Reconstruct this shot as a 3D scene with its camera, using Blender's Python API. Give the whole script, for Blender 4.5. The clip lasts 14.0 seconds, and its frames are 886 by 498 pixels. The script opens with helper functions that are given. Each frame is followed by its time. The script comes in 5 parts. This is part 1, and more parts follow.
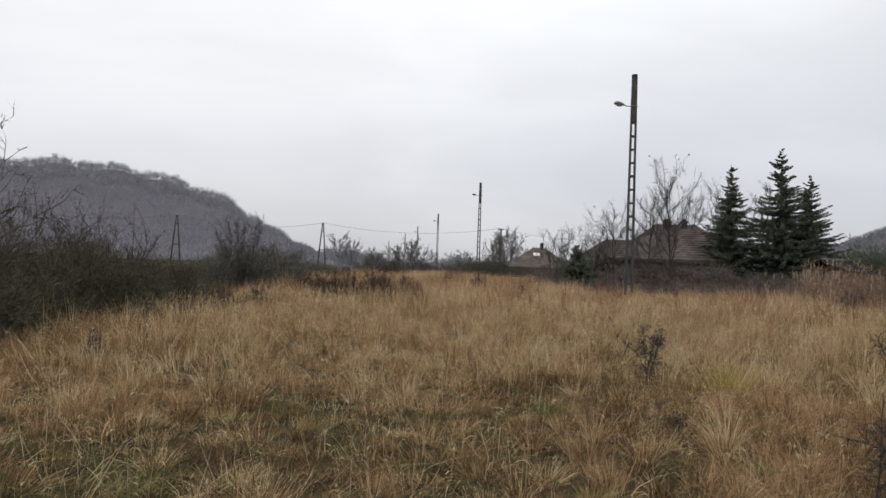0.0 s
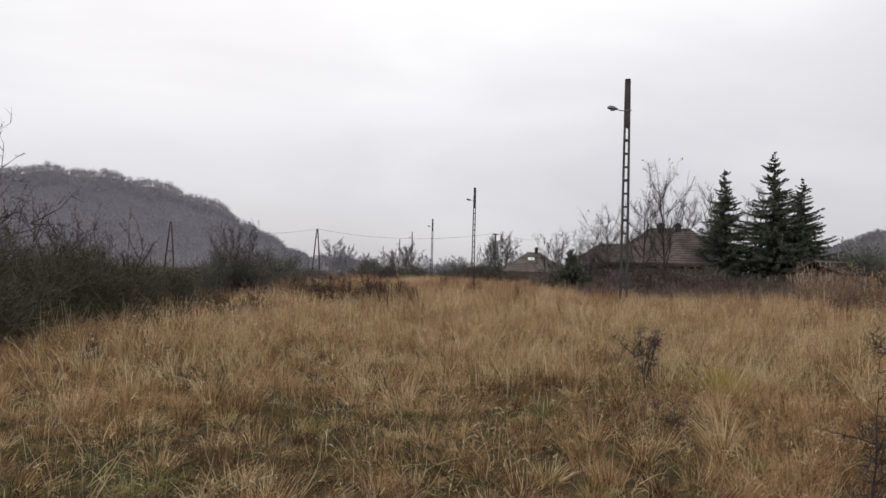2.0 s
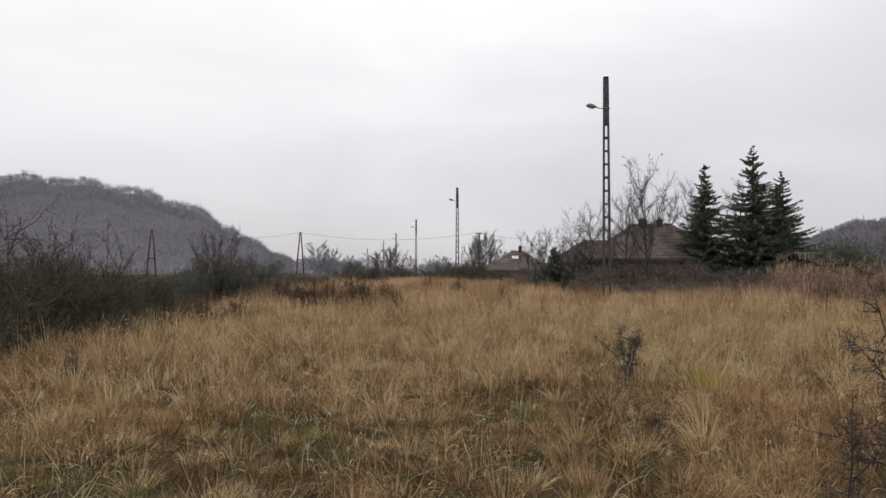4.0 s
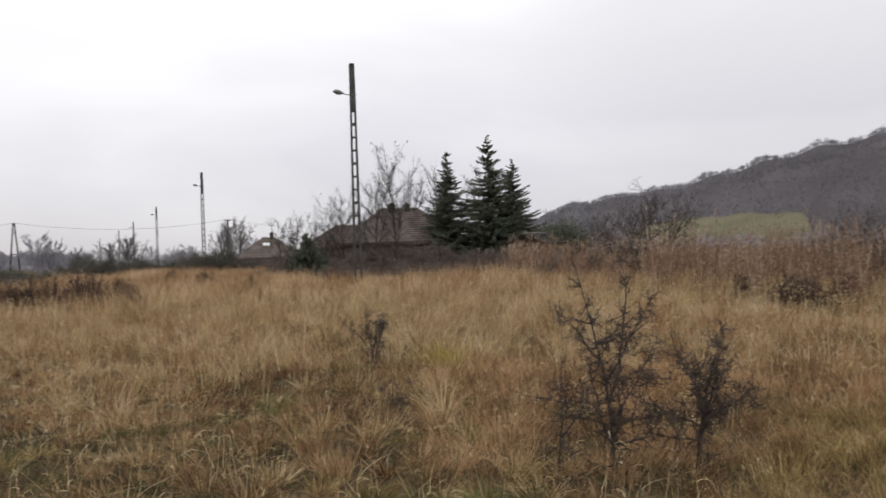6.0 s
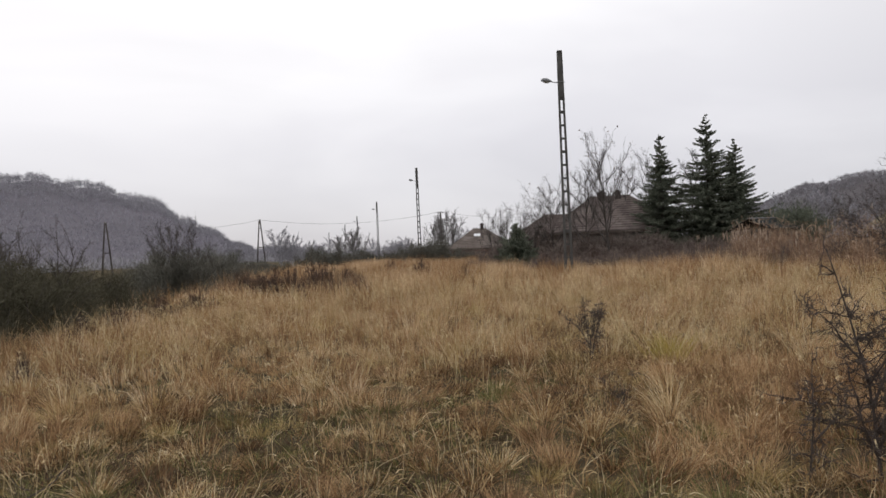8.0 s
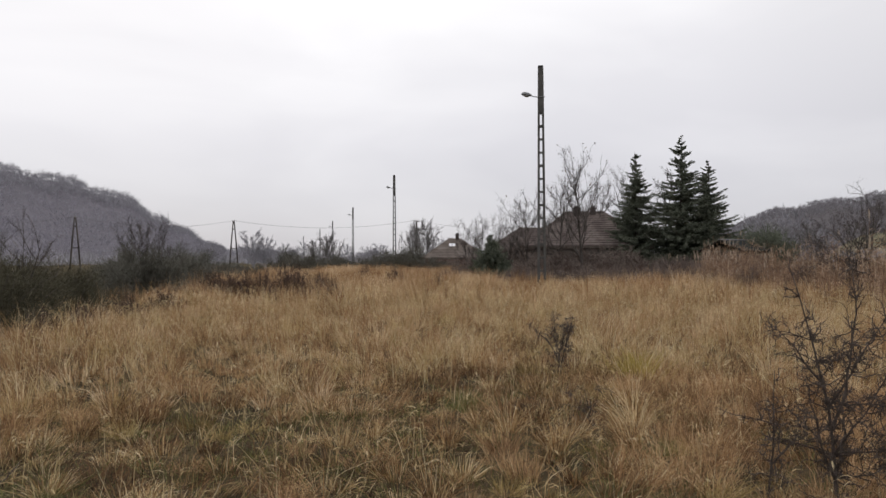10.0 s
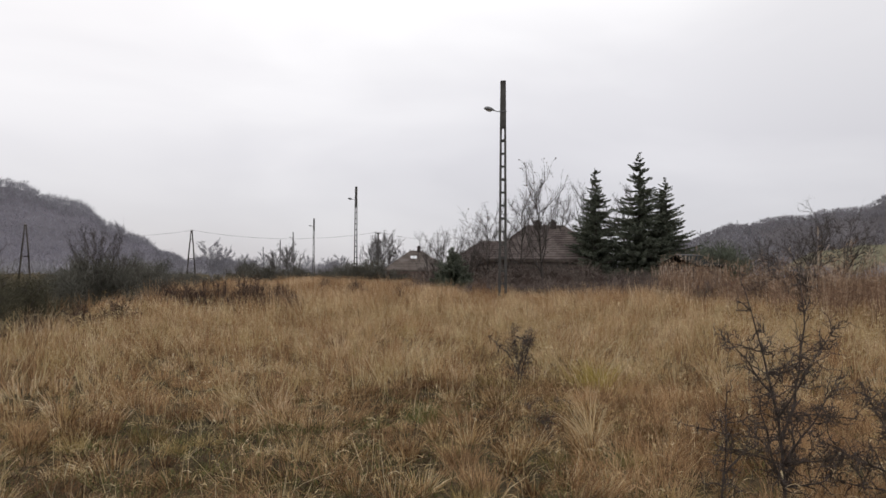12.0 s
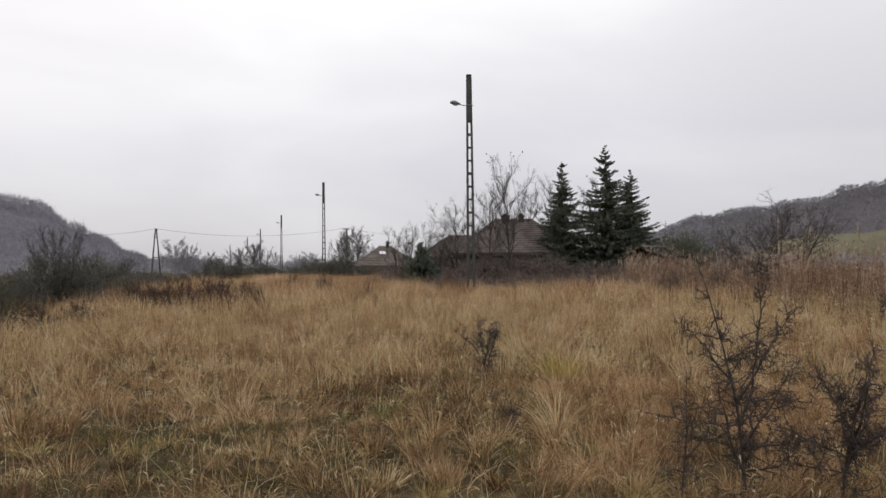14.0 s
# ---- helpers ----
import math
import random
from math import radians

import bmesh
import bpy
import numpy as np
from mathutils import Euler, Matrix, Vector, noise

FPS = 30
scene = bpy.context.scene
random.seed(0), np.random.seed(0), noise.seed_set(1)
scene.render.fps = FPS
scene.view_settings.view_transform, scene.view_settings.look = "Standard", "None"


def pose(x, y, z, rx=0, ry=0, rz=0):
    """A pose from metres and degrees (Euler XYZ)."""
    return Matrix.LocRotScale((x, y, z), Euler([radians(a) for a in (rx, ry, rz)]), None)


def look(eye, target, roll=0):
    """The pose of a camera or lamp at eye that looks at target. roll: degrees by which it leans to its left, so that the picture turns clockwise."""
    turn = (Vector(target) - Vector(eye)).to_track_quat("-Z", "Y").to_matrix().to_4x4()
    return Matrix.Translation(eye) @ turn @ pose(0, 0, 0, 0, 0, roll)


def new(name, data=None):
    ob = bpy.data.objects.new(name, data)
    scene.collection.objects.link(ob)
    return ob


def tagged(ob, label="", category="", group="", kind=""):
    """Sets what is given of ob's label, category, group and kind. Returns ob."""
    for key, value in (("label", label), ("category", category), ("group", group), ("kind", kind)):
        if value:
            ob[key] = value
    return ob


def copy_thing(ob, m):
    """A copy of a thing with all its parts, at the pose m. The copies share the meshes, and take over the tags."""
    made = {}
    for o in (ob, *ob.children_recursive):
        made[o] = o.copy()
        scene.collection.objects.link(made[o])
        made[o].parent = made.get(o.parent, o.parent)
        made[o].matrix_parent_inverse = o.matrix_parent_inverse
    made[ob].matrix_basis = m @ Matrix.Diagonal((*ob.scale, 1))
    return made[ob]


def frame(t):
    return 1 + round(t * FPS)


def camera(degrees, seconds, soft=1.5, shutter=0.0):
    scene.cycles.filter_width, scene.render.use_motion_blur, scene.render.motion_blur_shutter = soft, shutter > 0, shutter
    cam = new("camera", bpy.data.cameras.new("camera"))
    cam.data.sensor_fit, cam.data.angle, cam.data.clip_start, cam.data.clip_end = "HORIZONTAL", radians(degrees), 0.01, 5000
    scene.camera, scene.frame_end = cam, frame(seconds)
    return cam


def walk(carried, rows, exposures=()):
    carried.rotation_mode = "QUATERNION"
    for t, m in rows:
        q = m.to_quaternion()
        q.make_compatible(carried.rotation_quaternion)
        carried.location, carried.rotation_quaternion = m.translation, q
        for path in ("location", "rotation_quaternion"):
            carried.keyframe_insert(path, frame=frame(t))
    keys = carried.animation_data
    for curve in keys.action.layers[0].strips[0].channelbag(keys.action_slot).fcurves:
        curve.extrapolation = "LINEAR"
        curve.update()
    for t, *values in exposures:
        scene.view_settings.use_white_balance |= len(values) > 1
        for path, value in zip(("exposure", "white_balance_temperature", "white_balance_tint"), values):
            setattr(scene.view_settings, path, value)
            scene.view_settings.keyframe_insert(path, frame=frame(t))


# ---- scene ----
cam = camera(64.23, 14.0, soft=1.5, shutter=0.2)
EYE = 1.6
# seconds, offset from the first standpoint in metres (x, y, z), yaw, pitch, roll in degrees
ROWS = [
    (0.0, -0.000, 0.000, -0.000, -0.00, 1.10, 1.95),
    (0.5, -0.046, -0.018, -0.039, 1.05, 0.82, 1.60),
    (1.0, -0.051, -0.034, -0.031, 0.84, 0.98, 1.75),
    (1.5, -0.052, -0.046, -0.026, -0.61, 1.53, 2.51),
    (2.0, -0.040, -0.054, -0.029, -0.44, 1.55, 1.57),
    (4.5, 0.032, -0.047, 0.054, -2.93, 1.52, -1.14),
    (5.0, 0.067, -0.073, 0.056, -13.15, 1.03, -0.65),
    (5.5, 0.136, -0.071, 0.066, -25.51, 2.22, -1.65),
    (6.0, 0.128, -0.055, 0.074, -21.49, 0.03, -1.91),
    (6.5, 0.092, -0.028, 0.078, -10.88, -0.95, -2.64),
    (7.0, 0.065, 0.005, 0.086, -5.88, -0.07, -3.14),
    (7.5, 0.054, 0.036, 0.062, -2.62, -0.66, -3.32),
    (8.0, 0.056, 0.060, 0.057, -4.71, -0.13, -2.61),
    (10.5, 0.081, 0.068, 0.050, -7.01, 0.73, -0.01),
    (11.0, 0.077, 0.067, 0.054, -7.88, 1.02, -0.09),
    (11.5, 0.076, 0.063, 0.055, -8.60, 1.31, -0.21),
    (12.0, 0.076, 0.046, 0.043, -9.88, 1.57, 0.27),
    (12.5, 0.088, 0.059, 0.043, -10.96, 1.62, 0.54),
    (13.0, 0.098, 0.084, 0.045, -11.42, 1.74, 0.15),
    (13.5, 0.103, 0.099, 0.056, -11.18, 1.60, -0.48),
    (14.0, 0.145, 0.070, 0.027, -12.36, 1.15, -0.64),
]


def carried_pose(x, y, z, yaw, pitch, roll):
    a, b = radians(yaw), radians(pitch)
    eye = Vector((x, y, z + EYE))
    return look(eye, eye + Vector((-math.sin(a) * math.cos(b), math.cos(a) * math.cos(b), math.sin(b))), roll)


# seconds, stops, kelvin, tint
EXPOSURES = [(0.0, 0.0, 6340, 7), (0.5, 0.0, 6450, 9), (1.0, 0.0, 6500, 10), (5.0, 0.0, 6500, 10), (5.5, 0.0, 6500, 10), (6.0, 0.13, 6500, 10), (6.5, 0.18, 6500, 10),
             (7.0, 0.14, 6500, 10), (8.0, 0.1, 6500, 10), (10.5, 0.03, 6500, 10), (14.0, 0.02, 6500, 10)]
walk(cam, [(t, carried_pose(*row)) for t, *row in ROWS], EXPOSURES)

# ---- light: an overcast winter sky and a weak, very wide sun ----
world = bpy.data.worlds.new("overcast_sky")
scene.world = world
world.use_nodes = True
wt = world.node_tree
wt.nodes.clear()


def wnode(kind, **values):
    n = wt.nodes.new(kind)
    for key, v in values.items():
        n.inputs[key].default_value = v
    return n


w_out = wnode("ShaderNodeOutputWorld")
w_bg = wnode("ShaderNodeBackground", Strength=1.0)
w_co = wnode("ShaderNodeTexCoord")
w_sep = wnode("ShaderNodeSeparateXYZ")
w_map = wnode("ShaderNodeMapping", Scale=(1.0, 1.0, 3.0), Location=(0.35, 0.1, 0.2))
w_noise = wnode("ShaderNodeTexNoise", Scale=2.0, Detail=4.0, Roughness=0.45, Distortion=0.35)
w_noise.noise_dimensions = "3D"
w_height = wnode("ShaderNodeValToRGB")
w_cloud = wnode("ShaderNodeValToRGB")
w_mul = wt.nodes.new("ShaderNodeMix")
w_mul.data_type, w_mul.blend_type = "RGBA", "MULTIPLY"
w_mul.inputs[0].default_value = 1.0
w_sky = wt.nodes.new("ShaderNodeTexSky")
w_sky.sky_type, w_sky.sun_disc = "NISHITA", False
w_sky.sun_elevation, w_sky.sun_rotation = radians(32), radians(-20)
w_add = wt.nodes.new("ShaderNodeMix")
w_add.data_type, w_add.blend_type = "RGBA", "ADD"
w_add.inputs[0].default_value = 0.004
ramp = w_height.color_ramp
ramp.elements[0].position, ramp.elements[0].color = 0.0, (0.59, 0.588, 0.622, 1)
ramp.elements[1].position, ramp.elements[1].color = 0.40, (1.045, 1.03, 1.035, 1)
mid = ramp.elements.new(0.16)
mid.color = (0.785, 0.775, 0.805, 1)
ramp = w_cloud.color_ramp
ramp.elements[0].position, ramp.elements[0].color = 0.36, (0.89, 0.89, 0.905, 1)
ramp.elements[1].position, ramp.elements[1].color = 0.62, (1.03, 1.03, 1.03, 1)
wl = wt.links.new
wl(w_co.outputs["Generated"], w_sep.inputs[0])
wl(w_sep.outputs["Z"], w_height.inputs[0])
wl(w_co.outputs["Generated"], w_map.inputs["Vector"])
wl(w_map.outputs[0], w_noise.inputs["Vector"])
wl(w_noise.outputs[0], w_cloud.inputs[0])
wl(w_height.outputs[0], w_mul.inputs["A"])
wl(w_cloud.outputs[0], w_mul.inputs["B"])
wl(w_mul.outputs["Result"], w_add.inputs["A"])
wl(w_sky.outputs[0], w_add.inputs["B"])
wl(w_add.outputs["Result"], w_bg.inputs["Color"])
wl(w_bg.outputs[0], w_out.inputs[0])

# a heavier bank of cloud in the north-east
w_dir = wt.nodes.new("ShaderNodeVectorMath")
w_dir.operation = "DOT_PRODUCT"
w_dir.inputs[1].default_value = Vector((0.72, 0.60, 0.31)).normalized()
w_bank = wnode("ShaderNodeMapRange", **{"From Min": 0.91, "From Max": 1.0, "To Min": 1.0, "To Max": 0.91})
w_bank.interpolation_type = "SMOOTHSTEP"
w_dim = wt.nodes.new("ShaderNodeVectorMath")
w_dim.operation = "SCALE"
wl(w_co.outputs["Generated"], w_dir.inputs[0])
wl(w_dir.outputs["Value"], w_bank.inputs["Value"])
wl(w_add.outputs["Result"], w_dim.inputs[0])
wl(w_bank.outputs[0], w_dim.inputs["Scale"])
wl(w_dim.outputs[0], w_bg.inputs["Color"])

sun_data = bpy.data.lights.new("sun", "SUN")
sun_data.energy, sun_data.angle, sun_data.color = 0.6, radians(25), (1.0, 0.97, 0.93)
sun = new("sun", sun_data)
sun.matrix_world = look((0, 0, 60), (12, -40, 0))


# ---- materials ----
def material(name, colours, scale=4.0, rough=0.9, bump=0.0, island=0.0, object_random=0.0, fine=6.0, metal=0.0,
             stretch=(1, 1, 1), through_light=0.0, tuft=0.0):
    """Colours (two to five) mixed by large and fine noise, by island and by object; relief by the fine noise."""
    m = bpy.data.materials.new(name)
    m.use_nodes = True
    nt = m.node_tree
    bs = nt.nodes["Principled BSDF"]
    bs.inputs["Roughness"].default_value = rough
    bs.inputs["Metallic"].default_value = metal
    bs.inputs["Specular IOR Level"].default_value = 0.02 if rough > 0.88 else 0.1 if rough > 0.7 else 0.4
    co = nt.nodes.new("ShaderNodeTexCoord")
    mp = nt.nodes.new("ShaderNodeMapping")
    mp.inputs["Scale"].default_value = stretch
    n1 = nt.nodes.new("ShaderNodeTexNoise")
    n1.inputs["Scale"].default_value, n1.inputs["Detail"].default_value = scale, 4
    n2 = nt.nodes.new("ShaderNodeTexNoise")
    n2.inputs["Scale"].default_value, n2.inputs["Detail"].default_value = scale * fine, 3
    nt.links.new(co.outputs["Object"], mp.inputs[0])
    nt.links.new(mp.outputs[0], n1.inputs["Vector"])
    nt.links.new(mp.outputs[0], n2.inputs["Vector"])

    def math_node(op, a, b):
        n = nt.nodes.new("ShaderNodeMath")
        n.operation = op
        for i, v in enumerate((a, b)):
            if isinstance(v, (int, float)):
                n.inputs[i].default_value = v
            else:
                nt.links.new(v, n.inputs[i])
        return n.outputs[0]

    big = math_node("MULTIPLY_ADD", n1.outputs[0], 1.9)
    nt.nodes[-1].inputs[2].default_value = -0.62
    value = math_node("ADD", big, math_node("MULTIPLY", math_node("SUBTRACT", n2.outputs[0], 0.5), 0.9))
    if island:
        g = nt.nodes.new("ShaderNodeNewGeometry")
        value = math_node("ADD", value, math_node("MULTIPLY", math_node("SUBTRACT", g.outputs["Random Per Island"], 0.5), island))
    if tuft:
        at = nt.nodes.new("ShaderNodeAttribute")
        at.attribute_name = "tuft"
        value = math_node("ADD", value, math_node("MULTIPLY", at.outputs["Fac"], tuft))
    if object_random:
        o = nt.nodes.new("ShaderNodeObjectInfo")
        value = math_node("ADD", value, math_node("MULTIPLY", math_node("SUBTRACT", o.outputs["Random"], 0.5), object_random))
    rp = nt.nodes.new("ShaderNodeValToRGB")
    el = rp.color_ramp.elements
    for i, c in enumerate(colours):
        at = i / (len(colours) - 1)
        e = el[0] if i == 0 else el[-1] if i == len(colours) - 1 else el.new(at)
        e.position = at
        e.color = (*c, 1)
    nt.links.new(value, rp.inputs[0])
    nt.links.new(rp.outputs[0], bs.inputs["Base Color"])
    if bump:
        b = nt.nodes.new("ShaderNodeBump")
        b.inputs["Strength"].default_value, b.inputs["Distance"].default_value = 0.6, bump
        nt.links.new(n2.outputs[0], b.inputs["Height"])
        nt.links.new(b.outputs[0], bs.inputs["Normal"])
    if through_light:
        tr = nt.nodes.new("ShaderNodeBsdfTranslucent")
        nt.links.new(rp.outputs[0], tr.inputs[0])
        mx = nt.nodes.new("ShaderNodeMixShader")
        mx.inputs[0].default_value = through_light
        nt.links.new(bs.outputs[0], mx.inputs[1])
        nt.links.new(tr.outputs[0], mx.inputs[2])
        nt.links.new(mx.outputs[0], nt.nodes["Material Output"].inputs[0])
    return m


M_SOIL = material("wet_soil_and_moss", [(0.035, 0.028, 0.02), (0.07, 0.056, 0.032), (0.12, 0.09, 0.05), (0.07, 0.08, 0.03)], 0.9, 0.95, 0.03)
M_GRASS = material("dry_grass", [(0.0893, 0.0512, 0.0288), (0.252, 0.14, 0.0653), (0.399, 0.251, 0.115), (0.588, 0.428, 0.226), (0.777, 0.64, 0.413)],
                   0.55, 0.8, island=1.1, fine=5, through_light=0.1, tuft=0.7)
M_GRASS_TOP = material("fluffy_dry_grass", [(0.237, 0.133, 0.0677), (0.404, 0.252, 0.131), (0.533, 0.357, 0.198), (0.642, 0.472, 0.289), (0.75, 0.605, 0.415)],
                   0.45, 0.85, island=1.0, fine=6, through_light=0.12, tuft=0.9)
M_RUST = material("rusty_fine_grass", [(0.179, 0.103, 0.0557), (0.336, 0.202, 0.104), (0.483, 0.31, 0.165), (0.63, 0.443, 0.259)], 0.9, 0.85, island=0.9, fine=5, through_light=0.1, tuft=0.8)
M_OLIVE = material("fading_green_grass", [(0.163, 0.112, 0.0478), (0.306, 0.223, 0.092), (0.459, 0.344, 0.152), (0.632, 0.495, 0.258)], 0.9, 0.8, island=0.9, fine=5, through_light=0.15, tuft=0.7)
M_STRAW = material("bleached_straw", [(0.418, 0.3, 0.146), (0.575, 0.459, 0.265), (0.686, 0.582, 0.393)], 1.5, 0.75, island=0.9, through_light=0.3)
M_GREEN = material("low_green_grass", [(0.085, 0.086, 0.034), (0.15, 0.155, 0.058), (0.23, 0.225, 0.088), (0.33, 0.28, 0.135)], 0.8, 0.8, island=0.9, through_light=0.35)
M_LITTER = material("dead_leaf_litter", [(0.035, 0.024, 0.018), (0.075, 0.05, 0.034), (0.13, 0.088, 0.056), (0.20, 0.145, 0.10)], 1.1, 0.9, island=0.9)
M_WEED = material("dead_weed_stems", [(0.055, 0.039, 0.034), (0.10, 0.072, 0.062), (0.17, 0.125, 0.104)], 1.2, 0.9, island=0.8)
M_REED = material("dry_reed", [(0.14, 0.085, 0.058), (0.26, 0.167, 0.112), (0.385, 0.268, 0.18), (0.53, 0.41, 0.30)], 0.6, 0.85, island=1.0, through_light=0.25)
M_PLUME = material("reed_plume", [(0.36, 0.28, 0.21), (0.54, 0.46, 0.38)], 3.0, 0.95, island=0.8, through_light=0.3)
M_BARK = material("wet_grey_bark", [(0.05, 0.044, 0.04), (0.10, 0.088, 0.08), (0.16, 0.145, 0.13)], 5.0, 0.9, 0.01, stretch=(1, 1, 0.25))
M_THORN = material("dark_thorn_bark", [(0.05, 0.04, 0.036), (0.095, 0.077, 0.068), (0.17, 0.145, 0.125)], 14.0, 0.85, 0.003)
M_TWIG = material("bare_twigs", [(0.055, 0.048, 0.045), (0.10, 0.088, 0.082), (0.155, 0.14, 0.13)], 0.7, 0.9, island=0.7)
# twigs of far trees, lightened to paint the haze before them
M_FARTWIG = material("haze_tinted_twigs", [(0.153, 0.144, 0.144), (0.207, 0.196, 0.196), (0.261, 0.25, 0.25)], 0.3, 0.9, island=0.5)
# hedge twigs farther off: a lighter, greyer copy that paints in haze
M_HEDGE_FAR = material("haze_tinted_hedge_twigs", [(0.085, 0.0836, 0.069), (0.13, 0.125, 0.105), (0.18, 0.169, 0.145)], 0.5, 0.9, island=0.8)
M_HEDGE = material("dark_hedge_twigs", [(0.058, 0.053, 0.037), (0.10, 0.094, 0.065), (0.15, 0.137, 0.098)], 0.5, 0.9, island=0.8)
M_BRUSH = material("brown_undergrowth", [(0.10, 0.078, 0.068), (0.175, 0.14, 0.122), (0.26, 0.215, 0.185)], 0.5, 0.9, island=0.8)
M_NEEDLE = material("spruce_needles", [(0.084, 0.0935, 0.0694), (0.146, 0.16, 0.121), (0.213, 0.226, 0.174)], 1.0, 0.8, island=0.7, through_light=0.3)
M_CONCRETE = material("weathered_concrete", [(0.07, 0.068, 0.065), (0.10, 0.097, 0.092), (0.135, 0.131, 0.124)], 1.3, 0.92, 0.006)
M_WOODPOLE = material("creosoted_timber", [(0.035, 0.03, 0.027), (0.08, 0.07, 0.06), (0.13, 0.115, 0.10)], 2.0, 0.9, 0.005, stretch=(1, 1, 0.2))
M_LAMP = material("grey_lamp_housing", [(0.16, 0.165, 0.17), (0.24, 0.245, 0.25)], 3.0, 0.5, metal=0.3)
M_LENS = material("dull_lamp_bowl", [(0.35, 0.35, 0.33), (0.48, 0.48, 0.46)], 6.0, 0.35)
M_STEEL = material("galvanised_steel", [(0.14, 0.14, 0.14), (0.24, 0.24, 0.24)], 6.0, 0.55, metal=0.6)
M_WIRE = material("weathered_wire", [(0.10, 0.10, 0.10), (0.16, 0.16, 0.16)], 1.0, 0.6, metal=0.3)
M_CERAMIC = material("insulator_ceramic", [(0.30, 0.29, 0.27), (0.45, 0.44, 0.42)], 6.0, 0.3)
M_TILE = material("old_clay_roof_tiles", [(0.12, 0.098, 0.09), (0.195, 0.162, 0.15), (0.29, 0.25, 0.232)], 0.9, 0.9, 0.02, fine=9)
M_TILE_FAR = material("brown_roof_tiles", [(0.153, 0.127, 0.112), (0.211, 0.181, 0.163), (0.279, 0.245, 0.224)], 0.8, 0.9, 0.02, fine=9)
M_PATCH = material("pale_metal_patch", [(0.55, 0.56, 0.57), (0.72, 0.73, 0.74)], 2.0, 0.5)
M_BRICK = material("sooty_brick", [(0.052, 0.043, 0.041), (0.085, 0.07, 0.066), (0.13, 0.11, 0.104)], 3.0, 0.9, 0.01)
M_RENDER = material("grey_plaster", [(0.11, 0.098, 0.088), (0.17, 0.152, 0.138), (0.24, 0.22, 0.20)], 0.8, 0.92, 0.008)
M_REDWALL = material("red_brick_wall", [(0.14, 0.08, 0.068), (0.20, 0.115, 0.10), (0.28, 0.18, 0.16)], 1.5, 0.9, 0.01)
M_SLATE = material("dark_felt_roof", [(0.018, 0.021, 0.02), (0.032, 0.036, 0.035), (0.05, 0.055, 0.053)], 1.2, 0.97, 0.01)
M_TIMBER = material("weathered_boards", [(0.06, 0.05, 0.042), (0.12, 0.10, 0.085), (0.18, 0.155, 0.13)], 2.0, 0.9, 0.006, stretch=(1, 1, 0.2))
M_GLASS = material("dark_window_glass", [(0.02, 0.023, 0.026), (0.04, 0.044, 0.05)], 1.0, 0.12)
# slope and forest colours are greyed and lifted: distance haze painted into them
M_HILL = material("haze_tinted_slope", [(0.111, 0.106, 0.12), (0.133, 0.125, 0.142), (0.157, 0.148, 0.167)], 0.02, 0.95, fine=8)
M_HILL_EAST = material("haze_tinted_dark_slope", [(0.0806, 0.0739, 0.0777), (0.101, 0.093, 0.0974), (0.123, 0.113, 0.119)], 0.02, 0.95, fine=8)
M_FOREST = material("haze_tinted_forest", [(0.245, 0.235, 0.266), (0.294, 0.281, 0.316), (0.342, 0.331, 0.367)], 0.012, 0.95, island=0.6, fine=12)
M_FOREST_R = material("haze_tinted_dark_forest", [(0.166, 0.155, 0.164), (0.208, 0.194, 0.206), (0.25, 0.235, 0.247)], 0.012, 0.95, island=0.6, fine=12)
# crown colours are paler still, with haze mixed into the base colour
M_CREST = material("haze_tinted_crowns", [(0.264, 0.257, 0.282), (0.33, 0.323, 0.349), (0.396, 0.389, 0.417)], 0.012, 0.95, island=0.5, fine=12)
M_CREST_R = material("haze_tinted_east_crowns", [(0.212, 0.204, 0.22), (0.272, 0.263, 0.282), (0.333, 0.324, 0.345)], 0.012, 0.95, island=0.5, fine=12)
M_MEADOW = material("winter_meadow", [(0.112, 0.105, 0.0693), (0.151, 0.14, 0.0924), (0.196, 0.172, 0.121)], 0.03, 0.95, fine=10)
M_SNOW = material("old_snow", [(0.55, 0.58, 0.62), (0.72, 0.74, 0.77)], 2.0, 0.7, 0.02)
M_LEAF = material("last_dry_leaves", [(0.10, 0.065, 0.04), (0.20, 0.13, 0.08)], 3.0, 0.9, island=0.8)


# ---- mesh helpers ----
rng = np.random.default_rng(7)


def mesh_of(name, verts, tris, mat, smooth=False, tuft=None):
    """A mesh from arrays of corners and triangles; tuft: a number for each corner by which a clump differs from the next."""
    verts, tris = np.asarray(verts, np.float32), np.asarray(tris, np.int32)
    me = bpy.data.meshes.new(name)
    me.vertices.add(len(verts))
    me.vertices.foreach_set("co", verts.ravel())
    me.loops.add(tris.size)
    me.loops.foreach_set("vertex_index", tris.ravel())
    me.polygons.add(len(tris))
    me.polygons.foreach_set("loop_start", np.arange(0, tris.size, 3, dtype=np.int32))
    me.update(calc_edges=True)
    if smooth:
        me.polygons.foreach_set("use_smooth", np.ones(len(tris), bool))
    if tuft is not None:
        me.attributes.new("tuft", "FLOAT", "POINT").data.foreach_set("value", np.asarray(tuft, np.float32))
    me.materials.append(mat)
    return me


def part(name, data, parent, label="", m=None, kind=""):
    ob = new(name, data)
    ob.parent = parent
    if m is not None:
        ob.matrix_basis = m
    return tagged(ob, label, kind=kind)


def thing(name, label, category, m=None, group="", kind=""):
    ob = new(name)
    ob.empty_display_size = 0.3
    if m is not None:
        ob.matrix_basis = m
    return tagged(ob, label, category, group, kind)


